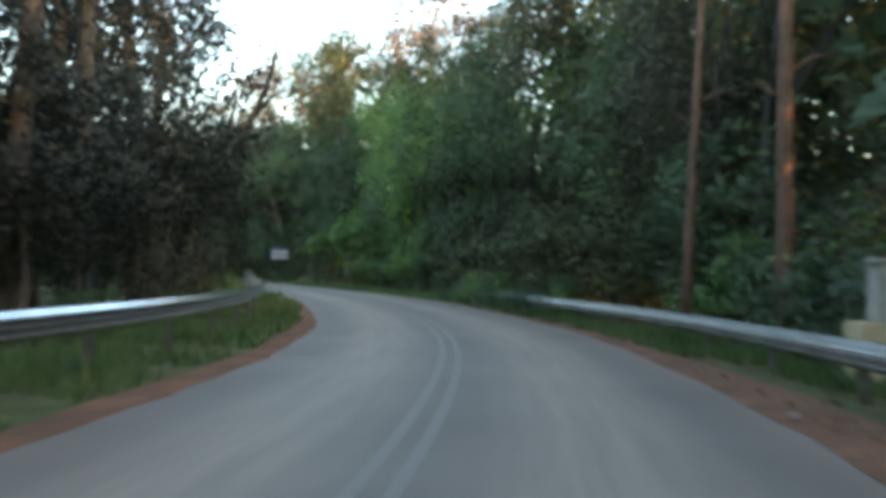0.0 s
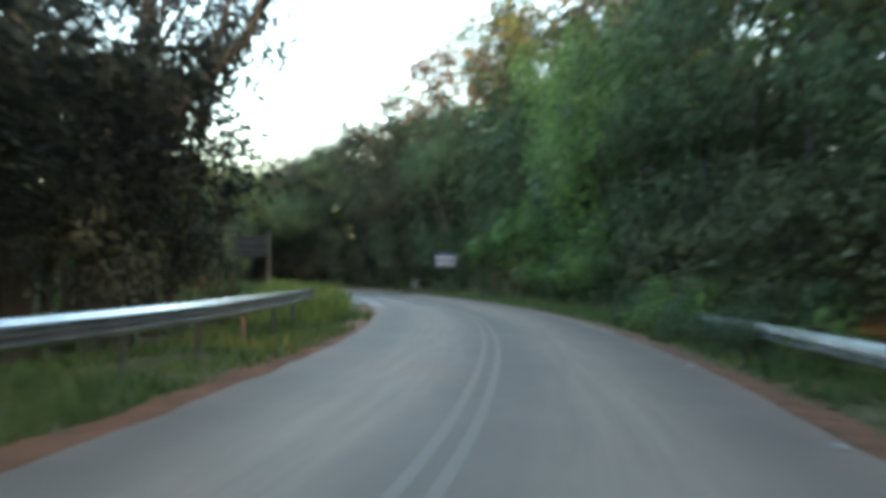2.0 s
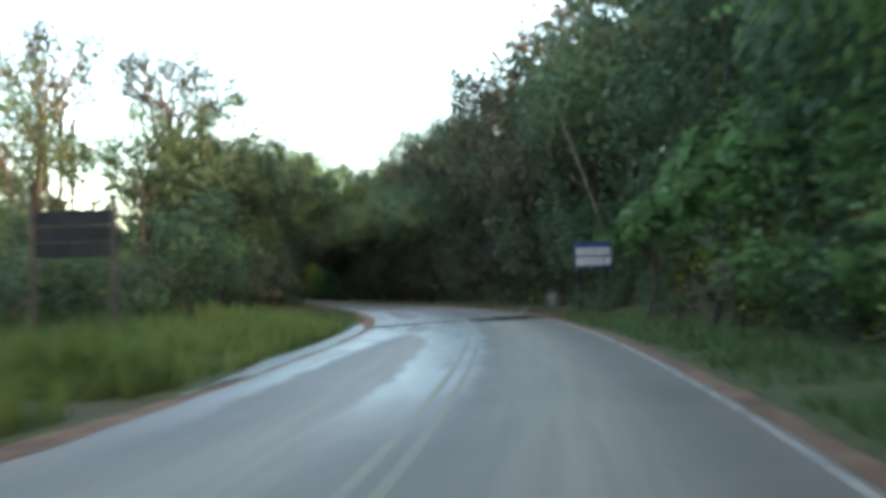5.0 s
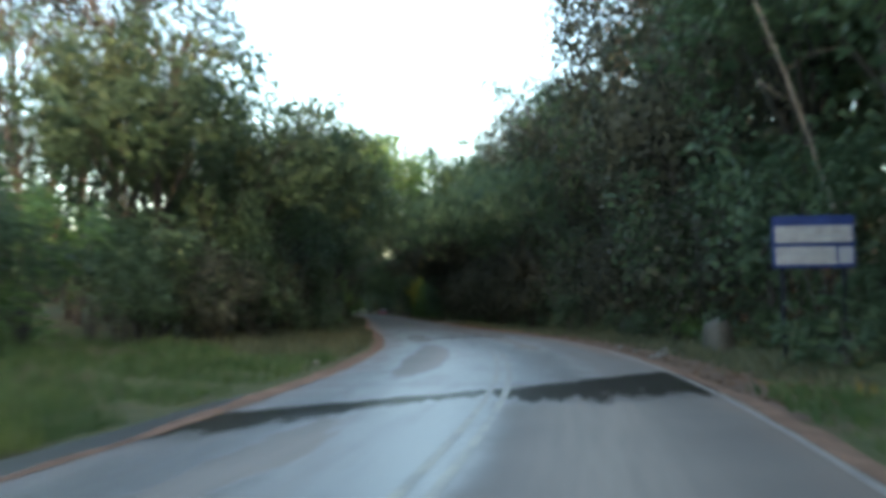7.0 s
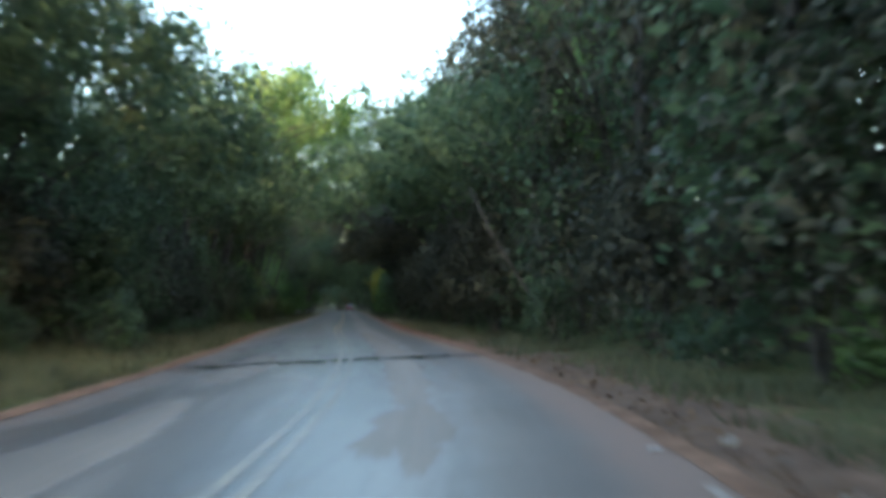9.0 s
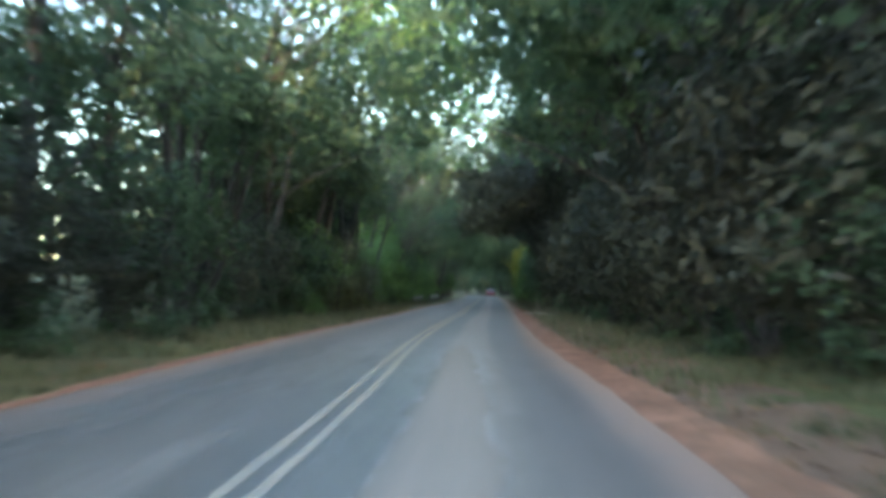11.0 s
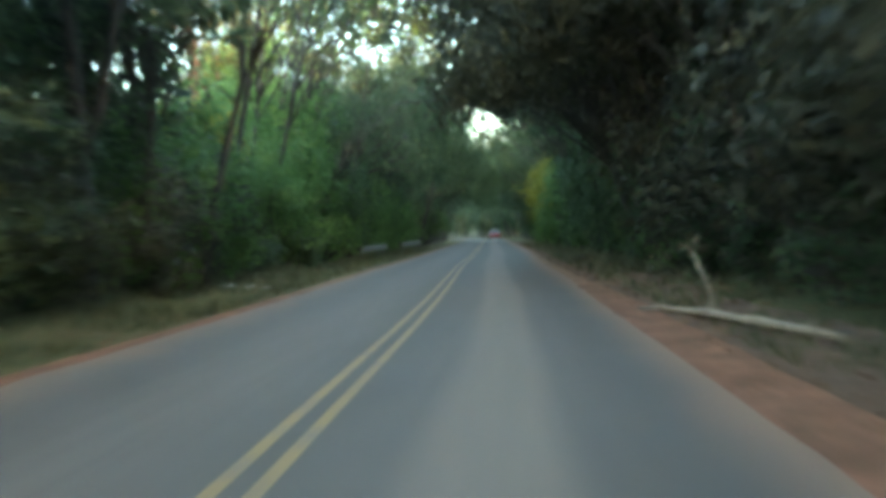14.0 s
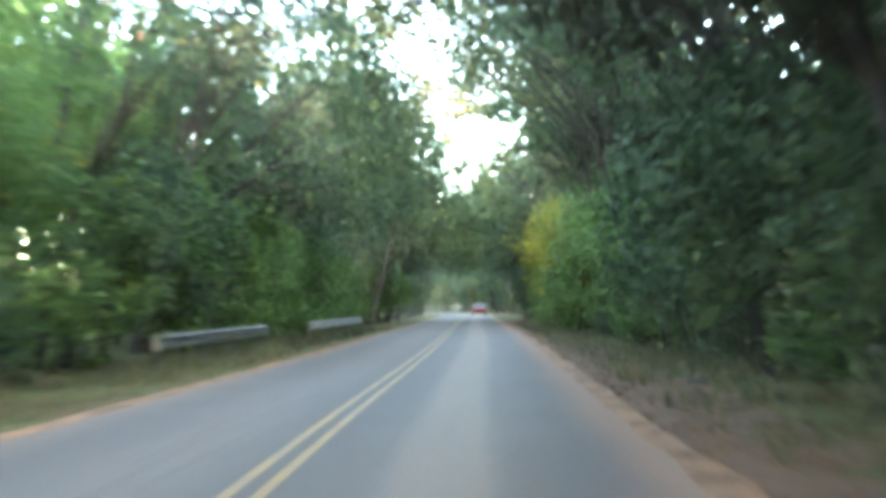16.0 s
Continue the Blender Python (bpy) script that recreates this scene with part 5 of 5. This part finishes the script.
def fallen_log():
    log = new("fallen_log")
    tagged(log, "pale barkless log lying on the dirt verge", "log")
    pts = [spot(164.1, 3.25, -0.01), spot(163.5, 3.45, 0.04), spot(163.0, 3.78, 0.02), spot(162.3, 3.86, 0.06), spot(161.6, 4.10, 0.03), spot(161.0, 4.14, 0.06), spot(160.4, 4.36, 0.03), spot(159.6, 4.52, 0.04)]
    mesh_ob("stem", *tube(pts, [0.016, 0.036, 0.045, 0.060, 0.050, 0.066, 0.052, 0.038], 9), PALEWOOD, log, smooth=True)
    for k, (x, y, z) in ((1, (0.10, -0.04, 0.12)), (3, (-0.05, 0.10, 0.16)), (6, (0.16, 0.12, 0.08))):
        mesh_ob("stub", *tube([pts[k], pts[k] + Vector((x * 0.5, y * 0.6, z * 0.4)), pts[k] + Vector((x, y, z))], [0.026, 0.018, 0.006], 6), PALEWOOD, log, smooth=True)
    twig = new("broken_branch")
    tagged(twig, "bare forked dead branch standing beside a log", "branch")
    a, b = spot(162.9, 4.12, -0.1), spot(163.55, 3.92, 0.82)
    mesh_ob("limb", *tube([a, a.lerp(b, 0.5) + Vector((0.02, 0.03, 0)), b], [0.027, 0.023, 0.018], 7), PALEWOOD, twig, smooth=True)
    mesh_ob("fork", *tube([b, b + Vector((-0.05, -0.05, 0.06)), b + Vector((-0.12, -0.11, 0.11))], [0.014, 0.010, 0.005], 6), DEADWOOD, twig, smooth=True)
    mesh_ob("fork", *tube([b, b + Vector((0.03, 0.02, 0.10)), b + Vector((0.10, 0.08, 0.24))], [0.014, 0.010, 0.005], 6), DEADWOOD, twig, smooth=True)


fallen_log()


def bare_trunk(s, d, pts, radii, bark, label, boughs=()):
    """A trunk that shows by itself, with two short broken limbs."""
    t = new("slim_tree")
    tagged(t, label, "tree")
    base = spot(s, d, float(land(np.array([s]), np.array([d]))[0]))
    turn = Matrix.Translation(base) @ pose(0, 0, 0, 0, 0, heading(s))
    t.matrix_basis = turn
    mesh_ob("stem", *tube(pts, radii, 9), bark, t, smooth=True)
    k = len(pts) // 2
    p = Vector(pts[k])
    mesh_ob("limb", *tube([p, p + Vector((0.5, -0.1, 0.35)), p + Vector((1.1, -0.1, 0.5))], [radii[k] * 0.4, radii[k] * 0.25, 0.02], 6), bark, t, smooth=True)
    mesh_ob("limb", *tube([p * 0.9, p * 0.9 + Vector((-0.6, 0.1, 0.5))], [radii[k] * 0.35, 0.02], 6), bark, t, smooth=True)
    for line in boughs:
        mesh_ob("limb", *tube(line, [radii[k] * (0.75 - 0.6 * q / (len(line) - 1)) for q in range(len(line))], 7), bark, t, smooth=True)


bare_trunk(26.3, 7.25, [(0, 0, -0.3), (0, 0, 2.5), (-0.05, 0.05, 6.0), (-0.1, 0, 11.0)], [0.22, 0.19, 0.16, 0.10], BARK_RED, "straight reddish pine trunk behind the guard rail")
bare_trunk(30.0, 6.6, [(0, 0, -0.3), (0.05, 0, 2.5), (0.2, 0.05, 6.0), (0.3, 0, 10.0)], [0.16, 0.13, 0.11, 0.07], BARK_RED, "thin brown pine trunk behind the guard rail")
bare_trunk(119.0, 6.3, [(0, 0, -0.2), (-0.7, 0, 1.0), (-1.4, 0, 2.1), (-2.1, 0.1, 3.3), (-2.7, 0.2, 4.6)], [0.055, 0.05, 0.045, 0.04, 0.025], BARK, "thin grey trunk leaning towards the road")
bare_trunk(92.2, 6.6, [(1.6, 1.0, -0.2), (1.0, 0.6, 2.6), (-0.4, 0, 6.3), (-1.7, 0, 9.8)], [0.045, 0.042, 0.038, 0.025], DEADWOOD, "thin bare stem leaning out of the creepers")
bare_trunk(40.0, -8.5, [(0, 0, -0.3), (0.8, 0, 2.8), (2.2, 0, 4.8), (3.6, 0, 6.2), (4.3, 0, 7.8), (4.8, 0.1, 10.6)], [0.24, 0.20, 0.17, 0.12, 0.08, 0.03], BARK, "dark pine trunk forking as it leans out over the verge",
           (((2.8, 0, 5.4), (3.2, 0.2, 7.0), (3.3, 0.3, 9.5)), ((1.6, 0, 4.0), (1.7, 0.5, 6.5), (2.2, 0.8, 9.5)), ((3.9, 0, 6.8), (4.5, -0.3, 7.4), (5.2, -0.4, 7.7)), ((0.5, 0, 1.9), (-0.4, 0.3, 4.5), (-0.2, 0.4, 8.5))))
bare_trunk(174.0, -6.2, [(0, 0, -0.2), (0.3, 0, 2.0), (1.2, 0.1, 5.2), (1.5, 0, 8.5)], [0.13, 0.11, 0.09, 0.05], BARK, "dark forked trunk leaning at the forest edge")
bare_trunk(172.0, -6.9, [(0, 0, -0.2), (0.1, 0, 2.0), (0.3, 0.1, 5.2), (0.2, 0, 9.0)], [0.11, 0.10, 0.08, 0.05], BARK, "dark upright trunk at the forest edge")
bare_trunk(160.0, -5.9, [(0, 0, -0.2), (0.12, 0, 1.3), (0.5, 0.1, 2.8), (0.6, 0, 4.4)], [0.055, 0.05, 0.04, 0.02], BARK, "slender grey trunk at the forest edge")
bare_trunk(166.0, 6.2, [(0, 0, -0.2), (-0.3, 0, 1.5), (-1.0, 0.1, 2.9), (-1.2, 0, 4.4)], [0.05, 0.045, 0.04, 0.02], BARK, "slender grey trunk leaning from the bank")


def over_limb():
    """A long bare bough that reaches over the road from the bank."""
    t = new("bare_tree")
    tagged(t, "long bare grey bough reaching over the road", "tree")
    base = spot(191.0, 7.2, float(land(np.array([191.0]), np.array([7.2]))[0]))
    t.matrix_basis = Matrix.Translation(base) @ pose(0, 0, 0, 0, 0, heading(191.0))
    mesh_ob("stem", *tube([(0, 0, -0.3), (-0.4, 0, 3.2), (-2.2, 0, 6.0), (-5.0, 0.1, 7.0), (-6.6, 0, 6.75), (-7.6, 0.1, 6.95), (-9.6, 0.2, 7.0), (-10.6, 0.1, 6.6)], [0.15, 0.13, 0.10, 0.07, 0.06, 0.05, 0.03, 0.01], 8), BARK, t, smooth=True)
    for a, b, c in (((-5.0, 0.1, 7.0), (-5.3, 0.2, 7.9), (-4.9, 0.1, 8.8)), ((-6.4, 0, 6.8), (-6.7, 0.1, 6.2), (-7.3, 0, 5.4)), ((-7.6, 0.1, 6.95), (-8.1, 0.2, 6.3), (-8.9, 0.1, 5.9)),
                    ((-7.0, 0, 6.85), (-7.3, 0.1, 7.8), (-6.8, 0, 8.6)), ((-3.4, 0.05, 6.45), (-3.7, 0, 5.7), (-3.5, 0.1, 5.0))):
        mesh_ob("limb", *tube([a, b, c], [0.035, 0.022, 0.006], 6), BARK, t, smooth=True)


over_limb()


def roadside_marker():
    """A small masonry marker: a beige plinth and a grey shaft with a cap."""
    m = new("stone_marker")
    tagged(m, "small grey stone marker on a beige plinth", "marker")
    m.matrix_basis = Matrix.Translation(spot(20.5, 6.2, -0.3)) @ pose(0, 0, 0, 0, 0, heading(20))
    bm = bmesh.new()
    part("plinth", box(bm, (0.95, 0.7, 1.0), Matrix.Translation((0, 0, 0.45)), 0.03), BEIGE, m, "beige rendered plinth")
    bm = bmesh.new()
    part("shaft", box(bm, (0.60, 0.45, 0.85), Matrix.Translation((0.1, 0, 1.37)), 0.03), CONCRETE, m)
    bm = bmesh.new()
    part("cap", box(bm, (0.70, 0.55, 0.07), Matrix.Translation((0.1, 0, 1.83)), 0.02), CONCRETE, m)


BEIGE = two_tone("beige_plaster", (0.34, 0.27, 0.16), (0.55, 0.45, 0.29), 3.0, 0.9, 25.0, 0.4)
roadside_marker()


# ---- road studs ----
def road_stud(s, d):
    bm = bmesh.new()
    box(bm, (0.11, 0.09, 0.022), Matrix.Translation((0, 0, 0.006)), 0.008)
    stud = new("road_stud")
    tagged(stud, "small white reflective stud on the edge line", "road stud", "road studs")
    stud.matrix_basis = Matrix.Translation(spot(s, d, -0.012)) @ pose(0, 0, 0, 0, 0, heading(s))
    part("body", bm, WHITE, stud)
    bm = bmesh.new()
    part("reflector", box(bm, (0.08, 0.006, 0.012), Matrix.Translation((0, -0.046, 0.008))), PLASTIC, stud)
    return stud


for s_ in (28.9, 35.2, 43.0, 50.5, 57.0, 63.4, 69.8, 77.0, 100.0):
    road_stud(s_, float(np.interp(s_, WL_S, WR)) - 0.12)


# ---- the car far ahead ----
def far_car():
    car = new("car")
    tagged(car, "small red hatchback far ahead on the road", "car")
    car.matrix_basis = Matrix.Translation(spot(296.0, 1.6, -0.01)) @ pose(0, 0, 0, 0, 0, heading(296))
    bm = bmesh.new()
    rings = [(-1.95, 0.78, 0.35, 0.80), (-1.85, 0.82, 0.28, 0.92), (-0.6, 0.84, 0.25, 0.94), (1.1, 0.83, 0.25, 0.90), (1.8, 0.78, 0.28, 0.74), (1.95, 0.68, 0.36, 0.62)]
    prev = None
    for y, w, z0, z1 in rings:
        ring = [bm.verts.new(c) for c in ((-w, y, z0), (w, y, z0), (w * 1.02, y, (z0 + z1) / 2), (w * 0.94, y, z1), (-w * 0.94, y, z1), (-w * 1.02, y, (z0 + z1) / 2))]
        if prev:
            for k in range(6):
                bm.faces.new((prev[k], prev[(k + 1) % 6], ring[(k + 1) % 6], ring[k]))
        else:
            bm.faces.new(ring[::-1])
        prev = ring
    bm.faces.new(prev)
    part("body", bm, CARRED, car)
    bm = bmesh.new()
    lo = [bm.verts.new(c) for c in ((-0.76, -1.85, 0.90), (0.76, -1.85, 0.90), (0.76, 1.0, 0.90), (-0.76, 1.0, 0.90))]
    hi = [bm.verts.new(c) for c in ((-0.60, -1.45, 1.44), (0.60, -1.45, 1.44), (0.60, 0.3, 1.44), (-0.60, 0.3, 1.44))]
    for k in range(4):
        bm.faces.new((lo[k], lo[(k + 1) % 4], hi[(k + 1) % 4], hi[k]))
    bm.faces.new(hi)
    part("cabin", bm, GLASSY, car, "dark glazed cabin")
    bm = bmesh.new()
    part("roof", box(bm, (1.2, 1.75, 0.04), Matrix.Translation((0, -0.57, 1.455)), 0.015), CARRED, car)
    for x in (-0.66, 0.66):
        bm = bmesh.new()
        part("tail_light", box(bm, (0.18, 0.03, 0.16), Matrix.Translation((x, -1.955, 0.70)), 0.01), TAIL, car, "red tail light")
        for y in (-1.25, 1.25):
            bm = bmesh.new()
            bmesh.ops.create_cone(bm, cap_ends=True, segments=20, radius1=0.30, radius2=0.30, depth=0.19, matrix=Matrix.Translation((x * 1.16, y, 0.30)) @ pose(0, 0, 0, 0, 90, 0))
            wheel = part("wheel", bm, RUBBER, car)
            bm = bmesh.new()
            bmesh.ops.create_cone(bm, cap_ends=True, segments=16, radius1=0.18, radius2=0.18, depth=0.20, matrix=Matrix.Translation((x * 1.16, y, 0.30)) @ pose(0, 0, 0, 0, 90, 0))
            part("rim", bm, ZINC, wheel)


CARRED = two_tone("red_car_paint", (0.085, 0.014, 0.015), (0.14, 0.022, 0.024), 2.0, 0.3, 30.0, 0.0)
GLASSY = two_tone("dark_car_glass", (0.02, 0.022, 0.025), (0.05, 0.055, 0.06), 2.0, 0.1, 30.0, 0.0)
RUBBER = two_tone("tyre_rubber", (0.015, 0.015, 0.015), (0.035, 0.035, 0.035), 8.0, 0.85, 30.0, 0.2)
TAIL = two_tone("tail_light_red", (0.40, 0.012, 0.012), (0.55, 0.020, 0.020), 8.0, 0.25, 30.0, 0.0)
far_car()
